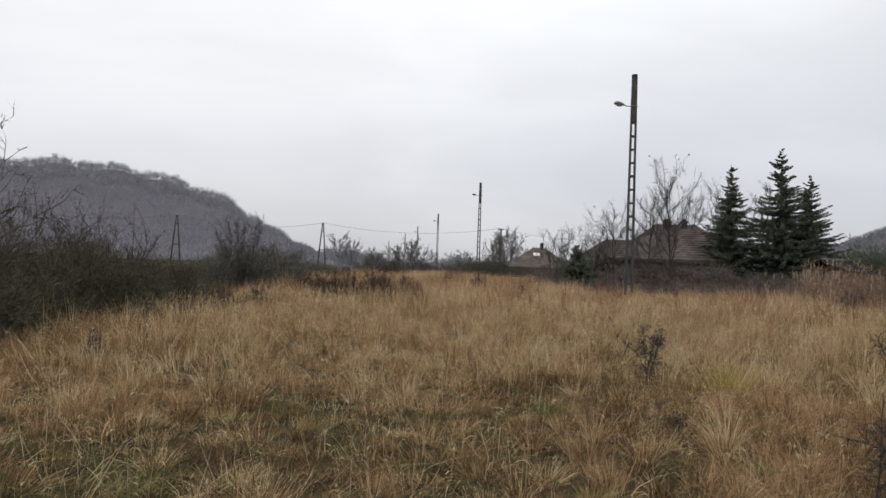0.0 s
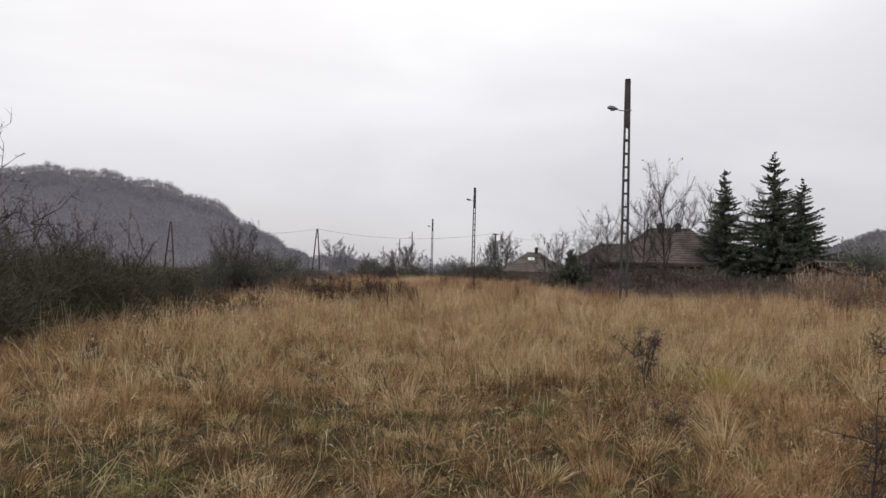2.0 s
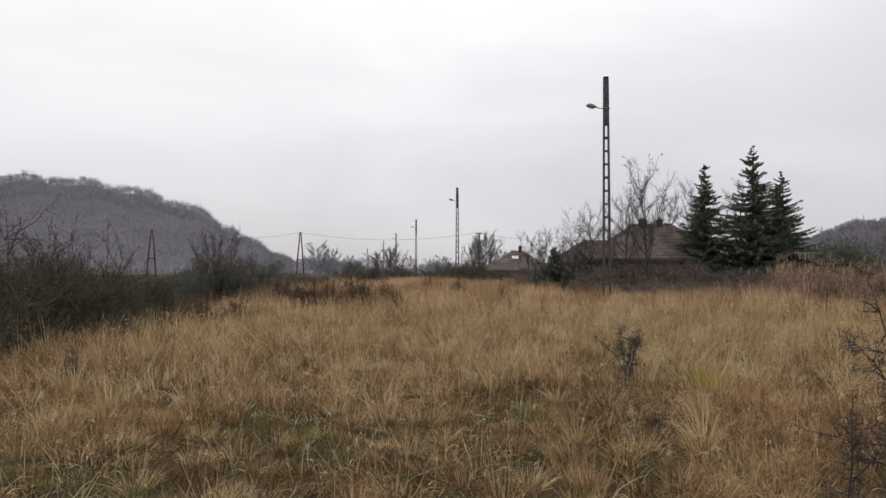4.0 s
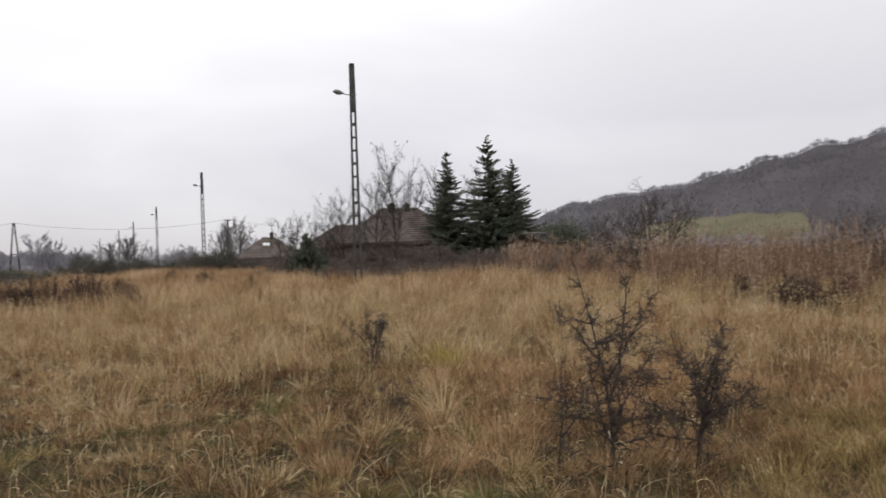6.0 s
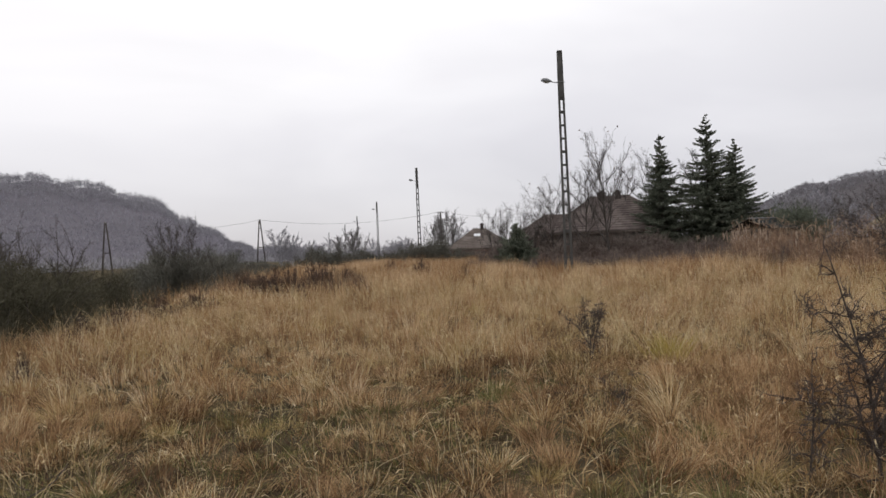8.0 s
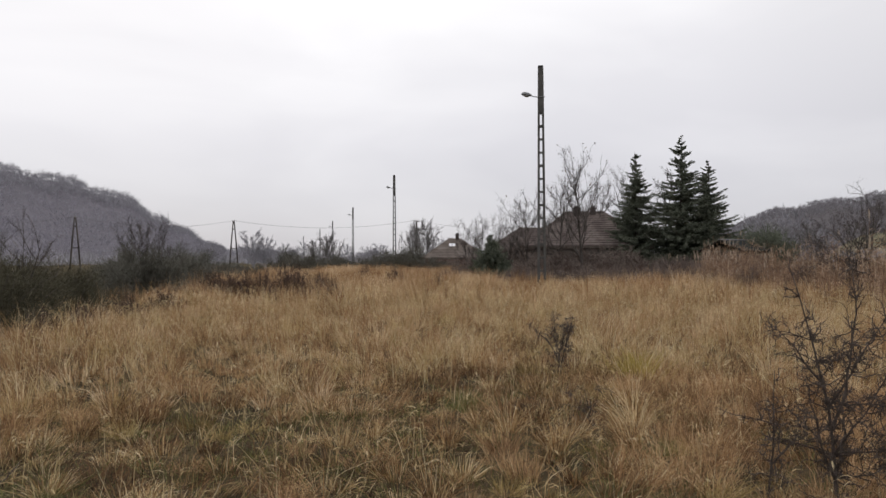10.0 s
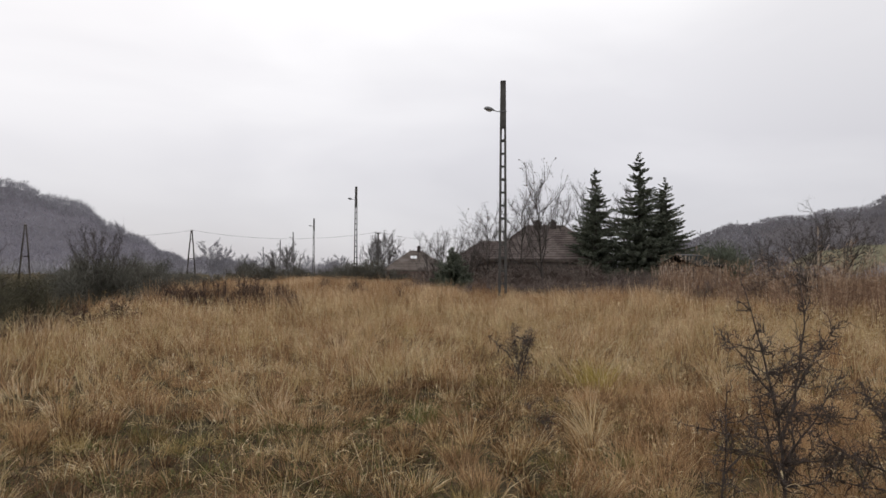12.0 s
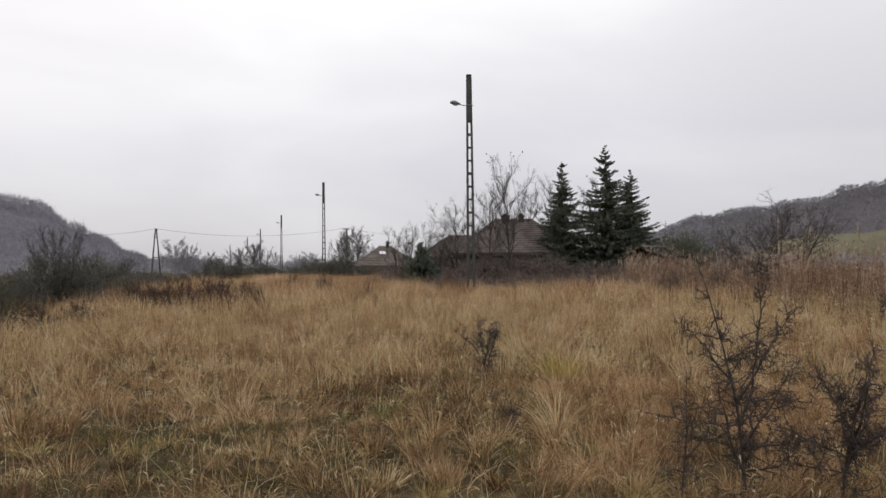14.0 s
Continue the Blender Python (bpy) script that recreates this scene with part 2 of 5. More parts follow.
def bm_mesh(name, bm, mat, bevel=0.0):
    if bevel:
        bmesh.ops.bevel(bm, geom=list(bm.edges), offset=bevel, segments=1, affect="EDGES")
    me = bpy.data.meshes.new(name)
    bm.to_mesh(me)
    bm.free()
    me.materials.append(mat)
    return me


def box(bm, size, at, turn=None):
    m = Matrix.Translation(at) @ (turn or Matrix()) @ Matrix.Diagonal((*size, 1))
    bmesh.ops.create_cube(bm, size=1, matrix=m)
    return bm


def block(name, size, at, mat, bevel=0.0, turn=None):
    return bm_mesh(name, box(bmesh.new(), size, at, turn), mat, bevel)


def ribbons(base, way, length, width, bend, segs=3, tip=0.15):
    """Many curved, tapering blades: corners and triangles."""
    n = len(base)
    length, width = np.broadcast_to(length, n), np.broadcast_to(width, n)
    side = np.cross(way, rng.normal(size=(n, 3)))
    side /= np.linalg.norm(side, axis=1, keepdims=True) + 1e-9
    rows, s_all = [], np.linspace(0, 1, segs + 1)
    for s in s_all[:-1]:
        mid = base + way * (length * s)[:, None] + bend * (length * s * s)[:, None]
        half = side * (width * 0.5 * (1 - (1 - tip) * s))[:, None]
        rows += [mid - half, mid + half]
    rows.append(base + way * length[:, None] + bend * length[:, None])
    k = 2 * segs + 1
    verts = np.stack(rows, 1).reshape(-1, 3)
    one = []
    for i in range(segs - 1):
        a = 2 * i
        one += [(a, a + 1, a + 3), (a, a + 3, a + 2)]
    one.append((2 * segs - 2, 2 * segs - 1, 2 * segs))
    tris = (np.array(one)[None] + (np.arange(n) * k)[:, None, None]).reshape(-1, 3)
    return verts, tris


def merge(chunks):
    vs, ts, n = [], [], 0
    for v, t in chunks:
        vs.append(v)
        ts.append(np.asarray(t) + n)
        n += len(v)
    return np.concatenate(vs), np.concatenate(ts)


def tube(points, radii, sides=5):
    """A closed tapering tube along points."""
    p, r = np.asarray(points, float), np.asarray(radii, float)
    d = np.gradient(p, axis=0)
    d /= np.linalg.norm(d, axis=1, keepdims=True) + 1e-9
    up = np.array((0.31, 0.17, 0.93)) if abs(d[0, 2]) < 0.8 else np.array((1.0, 0.2, 0.0))
    a = np.cross(d, up)
    a /= np.linalg.norm(a, axis=1, keepdims=True) + 1e-9
    b = np.cross(d, a)
    ang = np.linspace(0, 2 * math.pi, sides, endpoint=False)
    ring = p[:, None] + r[:, None, None] * (np.cos(ang)[None, :, None] * a[:, None] + np.sin(ang)[None, :, None] * b[:, None])
    verts = ring.reshape(-1, 3)
    i, k = np.meshgrid(np.arange(len(p) - 1), np.arange(sides), indexing="ij")
    k2 = (k + 1) % sides
    q = np.stack([i * sides + k, i * sides + k2, (i + 1) * sides + k2, (i + 1) * sides + k], -1).reshape(-1, 4)
    tris = np.concatenate([q[:, [0, 1, 2]], q[:, [0, 2, 3]]])
    n = (len(p) - 1) * sides
    cap = [(n, n + j, n + j + 1) for j in range(1, sides - 1)]
    return verts, np.concatenate([tris, np.array(cap).reshape(-1, 3)])


def polar(az, d, z=0.0):
    a = radians(az)
    return Vector((d * math.sin(a), d * math.cos(a), z))


def drop(x, y):
    """Height of the land: level field, falling to a ditch on the west side and gently towards the village."""
    x, y = np.asarray(x, float), np.asarray(y, float)
    west = np.clip((-6.5 - x) / 5.0, 0, 1)
    far = np.clip((y - 45) / 60, 0, 1)
    lumps = 0.05 * np.sin(x * 0.9 + 1.3 * np.sin(y * 0.37)) + 0.04 * np.sin(y * 0.8 + 0.7 * x)
    near = np.clip(1 - np.hypot(x, y) / 150, 0, 1)
    return -1.1 * west * west * (3 - 2 * west) * near - 0.45 * far + lumps * near


# ---- the land ----
def build_ground():
    az = np.linspace(-math.pi, math.pi, 181)
    r = np.concatenate([[0.0], np.geomspace(0.6, 120, 110), np.geomspace(135, 4500, 16)])
    a, d = np.meshgrid(az, r)
    x, y = d * np.sin(a), d * np.cos(a)
    verts = np.stack([x, y, drop(x, y)], -1).reshape(-1, 3)
    n = len(az)
    i, k = np.meshgrid(np.arange(len(r) - 1), np.arange(n - 1), indexing="ij")
    p = i * n + k
    q = np.stack([p, p + 1, p + n + 1, p + n], -1).reshape(-1, 4)
    tris = np.concatenate([q[:, [0, 2, 1]], q[:, [0, 3, 2]]])
    ob = new("ground", mesh_of("ground", verts, tris, M_SOIL, True))
    tagged(ob, "open level field of dark soil and moss under dry grass", "ground", kind="structure")


build_ground()


def ridge(az, knots):
    return np.interp(az, [k[0] for k in knots], [k[1] for k in knots])


LEFT_RIDGE = [(-75, 3.0), (-55, 4.6), (-40, 5.2), (-32, 5.95), (-29.3, 6.4), (-27, 6.3), (-24.1, 6.2), (-20.2, 5.4), (-17.2, 4.35), (-14.8, 2.85), (-13.7, 2.1), (-11.5, 1.0), (-10, 0.4), (-4, 0.2), (2, -0.3)]
RIGHT_RIDGE = [(22, -0.3), (27, 1.7), (29.5, 2.6), (33.1, 3.6), (39.8, 4.45), (44.1, 5.5), (49.7, 6.7), (53.5, 7.2), (57.9, 7.8), (66, 8.4), (80, 7.0), (95, 3.0)]


def hill_height(az, d, knots, foot, top):
    s = np.clip((d - foot) / (top - foot), 0, 1)
    over = np.clip((d - top) / (top * 0.8), 0, 1)
    e = np.tan(np.radians(ridge(az, knots))) * top
    return e * (s ** 1.25) * (1 - 0.6 * over) - 1.0 + 1.5 * np.sin(az * 1.7 + d * 0.02) * s * np.clip(e / 15, 0, 1)


def build_hill(name, label, knots, foot, top, mat):
    az = np.linspace(knots[0][0], knots[-1][0], 120)
    r = np.linspace(foot, top * 1.6, 40)
    a, d = np.meshgrid(az, r)
    z = hill_height(a, d, knots, foot, top)
    ar = np.radians(a)
    verts = np.stack([d * np.sin(ar), d * np.cos(ar), z], -1).reshape(-1, 3)
    n = len(az)
    i, k = np.meshgrid(np.arange(len(r) - 1), np.arange(n - 1), indexing="ij")
    p = i * n + k
    q = np.stack([p, p + 1, p + n + 1, p + n], -1).reshape(-1, 4)
    tris = np.concatenate([q[:, [0, 2, 1]], q[:, [0, 3, 2]]])
    ob = new(name, mesh_of(name, verts, tris, mat, True))
    tagged(ob, label, "hill", kind="structure")


# haze over both hills is only in their surface colour
build_hill("hill_west", "wooded hill with bare winter slopes, mist put into its colour", LEFT_RIDGE, 330, 640, M_HILL)
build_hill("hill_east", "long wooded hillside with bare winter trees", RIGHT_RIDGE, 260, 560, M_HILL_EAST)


def forest(name, label, knots, count, mat, span, depth, tall, per, fine, skip=None):
    """Bare trees over a slope: a stem and a rounded brush of rising branches each."""
    foot, top = depth[:2]
    az = rng.uniform(span[0], span[1], count)
    d = rng.uniform(*depth[2:], count)
    if skip is not None:
        keep = ~skip(az, d)
        az, d = az[keep], d[keep]
    n = len(az)
    z = hill_height(az, d, knots, foot, top)
    ar = np.radians(az)
    base = np.stack([d * np.sin(ar), d * np.cos(ar), z - 0.4], -1)
    h = rng.uniform(*tall, n) * (0.95 + 0.3 * np.sin(az * 2.3) * np.sin(az * 0.9 + 1) + 0.15 * np.sin(az * 7.1) * np.sin(d * 0.05))
    stem = ribbons(base, np.tile((0.0, 0, 1), (n, 1)) + rng.normal(0, 0.04, (n, 3)), h * 0.8, h * 0.028, np.zeros((n, 3)), 1, 0.4)
    b = np.repeat(base, per, 0)
    hh = np.repeat(h, per)
    u = rng.uniform(0.25, 0.72, n * per)
    b[:, 2] += hh * u
    ang = rng.uniform(0, 2 * math.pi, n * per)
    out = rng.uniform(0.2, 1.3, n * per)
    b[:, 0] += np.cos(ang) * hh * 0.14 * out
    b[:, 1] += np.sin(ang) * hh * 0.14 * out
    way = np.stack([np.cos(ang) * out, np.sin(ang) * out, np.ones(n * per)], -1)
    way /= np.linalg.norm(way, axis=1, keepdims=True)
    twig = ribbons(b, way, hh * rng.uniform(0.14, 0.34, n * per), fine, np.stack([np.cos(ang), np.sin(ang), 0 * ang], -1) * 0.1, 1)
    v, t = merge([stem, twig])
    tagged(new(name, mesh_of(name, v, t, mat)), label, "forest", kind="stuff")


def meadow_edge(az):
    return np.interp(az, [35, 36.5, 39, 43.7, 48, 48.8, 49.4], [262, 335, 372, 361, 346, 338, 266]) + 1.5 * np.sin(az * 2.7)


def meadow_gap(az, d):
    return d < meadow_edge(az) - 3


WEST, EAST = (330, 640), (260, 560)
# forest and hilltop trees carry the haze in their own colour
forest("hill_forest", "bare grey-brown deciduous forest on a hill, mist put into its colour", LEFT_RIDGE, 6600, M_FOREST, (-38, -5), (*WEST, 335, 640), (4.0, 6.0), 12, 0.24)
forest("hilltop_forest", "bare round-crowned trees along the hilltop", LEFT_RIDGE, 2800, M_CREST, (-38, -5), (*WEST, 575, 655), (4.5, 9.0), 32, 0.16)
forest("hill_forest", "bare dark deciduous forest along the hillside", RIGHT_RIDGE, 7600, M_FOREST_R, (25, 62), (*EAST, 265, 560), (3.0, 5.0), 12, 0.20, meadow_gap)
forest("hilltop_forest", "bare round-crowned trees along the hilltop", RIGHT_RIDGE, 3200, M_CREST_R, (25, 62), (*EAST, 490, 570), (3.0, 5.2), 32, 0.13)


def build_meadow():
    az, s = np.meshgrid(np.linspace(35.2, 49.3, 40), np.linspace(0, 1, 20))
    d = 261 + (meadow_edge(az) - 261) * s
    z = hill_height(az, d, RIGHT_RIDGE, 260, 560) + 0.8
    ar = np.radians(az)
    verts = np.stack([d * np.sin(ar), d * np.cos(ar), z], -1).reshape(-1, 3)
    n = 40
    i, k = np.meshgrid(np.arange(19), np.arange(n - 1), indexing="ij")
    p = i * n + k
    q = np.stack([p, p + 1, p + n + 1, p + n], -1).reshape(-1, 4)
    tagged(new("meadow", mesh_of("meadow", verts, np.concatenate([q[:, [0, 2, 1]], q[:, [0, 3, 2]]]), M_MEADOW, True)),
           "pale green winter meadow on the hillside", "meadow", kind="structure")


build_meadow()


# ---- concrete street-lamp poles ----
def lattice_pole():
    """A tapering ladder-like concrete mast: two chords, rungs between, a solid head, a short arm with a lamp."""
    H, head = 10.92, 2.25
    half = lambda z: 0.216 - 0.0072 * z
    ob = thing("street_lamp_pole", "weathered concrete lattice street lamp pole standing in dry grass", "street lamp", group="row of street lamp poles")
    for s in (-1, 1):
        bm = bmesh.new()
        w0, w1, top = half(-0.5), half(H - head), H - head
        vs = []
        for z, c in ((-0.5, w0), (top + 0.05, w1)):
            t = 0.061 - 0.0012 * z
            for dx, dy in ((-1, -1), (1, -1), (1, 1), (-1, 1)):
                vs.append(bm.verts.new((s * (c - t) + dx * t, dy * (0.10 - 0.003 * z), z)))
        for f in ((3, 2, 1, 0), (4, 5, 6, 7), (0, 1, 5, 4), (1, 2, 6, 5), (2, 3, 7, 6), (3, 0, 4, 7)):
            bm.faces.new([vs[i] for i in f])
        part("chord", bm_mesh("chord", bm, M_CONCRETE, 0.012), ob)
    n = 14
    for i in range(n):
        z = 0.25 + (H - head - 0.3) * i / (n - 1)
        part("rung", block("rung", (2 * half(z) - 0.21, 0.12, 0.10 if i % 3 else 0.13), (0, 0, z), M_CONCRETE, 0.01), ob)
    bm = bmesh.new()
    vs = []
    for z, c, d in ((H - head, half(H - head), 0.078), (H, half(H) - 0.004, 0.07)):
        vs += [bm.verts.new((dx * c, dy * d, z)) for dx, dy in ((-1, -1), (1, -1), (1, 1), (-1, 1))]
    for f in ((3, 2, 1, 0), (4, 5, 6, 7), (0, 1, 5, 4), (1, 2, 6, 5), (2, 3, 7, 6), (3, 0, 4, 7)):
        bm.faces.new([vs[i] for i in f])
    part("head", bm_mesh("head", bm, M_CONCRETE, 0.012), ob)
    part("cap", block("cap", (0.25, 0.19, 0.05), (0, 0, H + 0.02), M_CONCRETE, 0.01), ob)
    zc = 9.43
    part("clamp", block("clamp", (0.31, 0.21, 0.05), (0, 0, zc), M_STEEL, 0.006), ob)
    v, t = tube([(0.2, 0, zc), (-0.2, 0, zc), (-0.34, 0, zc + 0.02), (-0.48, 0, zc + 0.07)], [0.024] * 4, 8)
    part("lamp_arm", mesh_of("lamp_arm", v, t, M_STEEL, True), ob)
    xs = np.linspace(0, 1, 9)
    prof = np.array([0.05, 0.075, 0.105, 0.125, 0.135, 0.138, 0.13, 0.11, 0.06])
    v, t = tube(np.stack([-0.44 - 0.5 * xs, 0 * xs, zc + 0.06 + 0.10 * xs], -1), prof, 12)
    v = v.copy()
    v[:, 2] = np.where(v[:, 2] < zc + 0.06 + 0.10 * (-(v[:, 0]) - 0.44) / 0.5, v[:, 2] * 0.5 + 0.5 * (zc + 0.06 + 0.10 * (-(v[:, 0]) - 0.44) / 0.5), v[:, 2])
    lamp = part("lamp_housing", mesh_of("lamp_housing", v, t, M_LAMP, True), ob, "grey oval lamp housing")
    bm = bmesh.new()
    bmesh.ops.create_uvsphere(bm, u_segments=14, v_segments=8, radius=1, matrix=Matrix.Translation((-0.70, 0, zc + 0.06)) @ Matrix.Rotation(0.17, 4, "Y") @ Matrix.Diagonal((0.15, 0.09, 0.06, 1)))
    part("lamp_bowl", bm_mesh("lamp_bowl", bm, M_LENS), lamp)
    return ob


POLES = [(14.82, 35.0, -4), (2.88, 81.4, 3), (-0.47, 135.5, -2), (-2.1, 188, 2), (-3.1, 243, -3), (-4.4, 328, 0)]
mast = lattice_pole()
for n, (az, d, turn) in enumerate(POLES):
    p = polar(az, d)
    m = pose(p.x, p.y, 0.0, 0, 0, turn - az * 0.5)
    if n:
        copy_thing(mast, m)
    else:
        mast.matrix_basis = m


# ---- timber A-frame line poles and their wires ----
def a_pole():
    H, spread = 9.6, 0.95
    ob = thing("a_frame_pole", "dark timber A-frame power line pole rising behind bushes", "utility pole", group="power line poles")
    for s in (-1, 1):
        v, t = tube([(s * spread, 0, -0.9), (s * 0.5 * (spread + 0.1), 0, H * 0.5), (s * 0.1, 0, H)], [0.16, 0.14, 0.115], 9)
        part("leg", mesh_of("leg", v, t, M_WOODPOLE, True), ob)
    part("brace", block("brace", (1.5, 0.12, 0.16), (0, 0.12, 3.9), M_WOODPOLE, 0.02), ob)
    part("brace", block("brace", (0.5, 0.12, 0.14), (0, 0.12, 7.9), M_WOODPOLE, 0.02), ob)
    part("cross_arm", block("cross_arm", (0.14, 1.3, 0.14), (0, 0, H - 0.15), M_WOODPOLE, 0.02), ob)
    for y in (-0.55, 0.0, 0.55):
        v, t = tube([(0, y, H - 0.1), (0, y, H + 0.02), (0, y, H + 0.08), (0, y, H + 0.17), (0, y, H + 0.2)], [0.02, 0.05, 0.035, 0.05, 0.02], 8)
        part("insulator", mesh_of("insulator", v, t, M_CERAMIC, True), ob)
    return ob


LINE = [(-32.5, 150), (-20.73, 147), (-9.72, 154), (4.66, 150), (15.5, 170)]
first = a_pole()
tops = []
for n, (az, d) in enumerate(LINE):
    p = polar(az, d)
    m = pose(p.x, p.y, -0.45, 0, 0, 28 if n == 2 else 70 if n == 3 else 8)
    tops.append(Vector((p.x, p.y, -0.45 + 9.7)))
    if n:
        copy_thing(first, m)
    else:
        first.matrix_basis = m
for a, b in zip(tops, tops[1:]):
    for off in (-0.55, 0.55):
        s = np.linspace(0, 1, 15)[:, None]
        pts = np.array(a) * (1 - s) + np.array(b) * s
        pts[:, 2] -= 1.6 * 4 * (s * (1 - s))[:, 0]
        pts[:, 1] += off
        v, t = tube(pts, [0.012] * 15, 4)
        tagged(new("power_line_wire", mesh_of("power_line_wire", v, t, M_WIRE)), "sagging thin grey overhead wire between timber poles", "wire", group="overhead wires")


# ---- trees and shrubs ----
def unit(v):
    v = np.asarray(v, float)
    return v / (np.linalg.norm(v) + 1e-9)


def limb(p0, way, length, n=6, wobble=0.12, rise=0.1):
    """A crooked line of points that starts at p0."""
    p, d, out = np.array(p0, float), unit(way), [np.array(p0, float)]
    for _ in range(n):
        d = unit(d + rng.normal(0, wobble, 3) + (0, 0, rise))
        p = p + d * length / n
        out.append(p)
    return np.array(out)


def bare_tree(H, spread, limbs=15, clear=0.2, leaves=0, lean=0.0, stems=1, subs=7, twigs=8, trunk_r=None, rise=0.14, twig_mat=None, coarse=1.0, bark=None, reach=1.0):
    """Part meshes of a leafless tree: stems, each limb with its branches, the twigs and what leaves still hang."""
    trunk_r = trunk_r or H * 0.0125
    made, tb, tw, tl = [], [], [], []
    for s in range(stems):
        ang = rng.uniform(0, 2 * math.pi)
        tilt = (0.0 if stems == 1 else rng.uniform(0.12, 0.4))
        t = limb((0.05 * s, 0, -0.3), (math.cos(ang) * tilt + lean, math.sin(ang) * tilt, 1), H * 0.86, 9, 0.035, 0.03)
        r = trunk_r * (1 - np.linspace(0, 1, len(t)) * 0.88)
        made.append(("trunk", mesh_of("trunk", *tube(t, r, 7), bark or M_BARK, True)))
        for k in range(limbs):
            f = clear + (0.98 - clear) * (k + rng.random()) / limbs
            i = f * (len(t) - 1)
            a = int(min(i, len(t) - 2))
            p = t[a] + (t[a + 1] - t[a]) * (i - a)
            az = k * 2.4 + rng.uniform(-0.5, 0.5)
            out = spread * 0.62 * (1.12 - f * 0.66) * rng.uniform(0.75, 1.15)
            b = limb(p, (math.cos(az), math.sin(az), rng.uniform(0.5, 1.2)), out, 6, 0.09, rise)
            br = trunk_r * (0.58 - 0.36 * f)
            arms = [tube(b, br * (1 - np.linspace(0, 1, 7) * 0.85), 5)]
            for m in range(subs):
                j = rng.integers(1, 7)
                d = unit(b[min(j + 1, 6)] - b[j - 1] + rng.normal(0, 0.5, 3) * out / 6)
                c = limb(b[j], d + (0, 0, 0.15), out * rng.uniform(0.25, 0.55), 4, 0.15, rise)
                arms.append(tube(c, br * 0.48 * (1 - np.linspace(0, 1, 5) * 0.75), 3))
                for q in range(twigs):
                    e = c[rng.integers(1, 5)]
                    tb.append(e)
                    tw.append(unit(c[-1] - c[0] + rng.normal(0, 0.42, 3) * out * 0.4))
                    tl.append(out * reach * rng.uniform(0.1, 0.38))
            made.append(("limb", mesh_of("limb", *merge(arms), bark or M_BARK, True)))
    tb, tw, tl = np.array(tb), np.array(tw), np.array(tl)
    one = ribbons(tb, tw, tl, (trunk_r * 0.10 + 0.006) * coarse, rng.normal(0, 0.12, (len(tb), 3)), 2)
    b2 = np.repeat(tb + tw * (tl * 0.45)[:, None], 2, 0)
    w2 = np.repeat(tw, 2, 0) + rng.normal(0, 0.6, (len(b2), 3))
    w2 /= np.linalg.norm(w2, axis=1, keepdims=True)
    two = ribbons(b2, w2, np.repeat(tl, 2) * 0.6, (trunk_r * 0.07 + 0.004) * coarse, rng.normal(0, 0.1, (len(b2), 3)), 1)
    made.append(("crown", mesh_of("crown", *merge([one, two]), twig_mat or M_TWIG)))
    if leaves:
        i = rng.integers(0, len(tb), leaves)
        i = i[np.argsort(tb[i][:, 2])][leaves // 2:]
        made.append(("foliage", mesh_of("foliage", *ribbons(tb[i] + tw[i] * tl[i][:, None], rng.normal(0, 1, (len(i), 3)) * 0.6, 0.11, 0.09, np.zeros((len(i), 3)), 2, 0.6), M_LEAF)))
    return made


def forked_tree(h, stems=4, twig_mat=None, thick=0.017, flat=0.72, fine=0.008):
    """Part meshes of a low, wide, leafless tree that forks again and again into a flat crown."""
    made, tips = [], []

    def grow(p, way, length, r, level, arms):
        q = limb(p, way, length, 4, 0.14, 0.02)
        arms.append(tube(q, np.linspace(r, r * 0.66, 5), 6 if level < 2 else 3))
        for k in range(3):
            d = unit((q[-1] - q[0]) / length * 0.75 + rng.normal(0, 0.55, 3) * (1, 1, flat) + (0, 0, 0.06))
            if q[-1][2] > h * 0.82:
                d = unit(d * (1, 1, 0.35))
            start = q[-1] if k < 2 else q[2]
            if level < 3:
                grow(start, d, length * rng.uniform(0.6, 0.86), r * 0.6, level + 1, arms)
            else:
                tips.append((start, d, length * rng.uniform(0.5, 0.95)))

    for k in range(stems):
        ang = (k + rng.uniform(0.2, 0.8)) * 2 * math.pi / stems
        out = np.array((math.cos(ang), math.sin(ang), 0.0))
        t = limb(out * 0.08 - (0, 0, 0.2), out * 0.7 + (0, 0, 1.0), h * 0.36, 5, 0.08, 0.0)
        made.append(("trunk", mesh_of("trunk", *tube(t, np.linspace(thick * h, thick * h * 0.75, 6), 7), M_BARK, True)))
        for m in range(3):
            arms = []
            d = unit(unit(t[-1] - t[0]) * 0.6 + rng.normal(0, 0.5, 3) + out * 0.3 + (0, 0, 0.15))
            grow(t[-1 - m % 2], d, h * 0.26, thick * h * 0.5, 0, arms)
            made.append(("limb", mesh_of("limb", *merge(arms), M_BARK, True)))
    b, w, L = (np.array(c) for c in zip(*tips))
    k = np.repeat(np.arange(len(b)), 3)
    side = w[k] + rng.normal(0, 0.5, (len(k), 3)) + (0, 0, 0.12)
    side /= np.linalg.norm(side, axis=1, keepdims=True)
    v = merge([ribbons(b, w, L, fine * 1.3, rng.normal(0, 0.2, (len(b), 3)), 2), ribbons(b[k], side, L[k] * 0.8, fine, rng.normal(0, 0.2, (len(k), 3)), 2)])
    made.append(("crown", mesh_of("crown", *v, twig_mat or M_TWIG)))
    return made


STUFF = ("crown", "foliage", "needle_cover", "bough_frame")


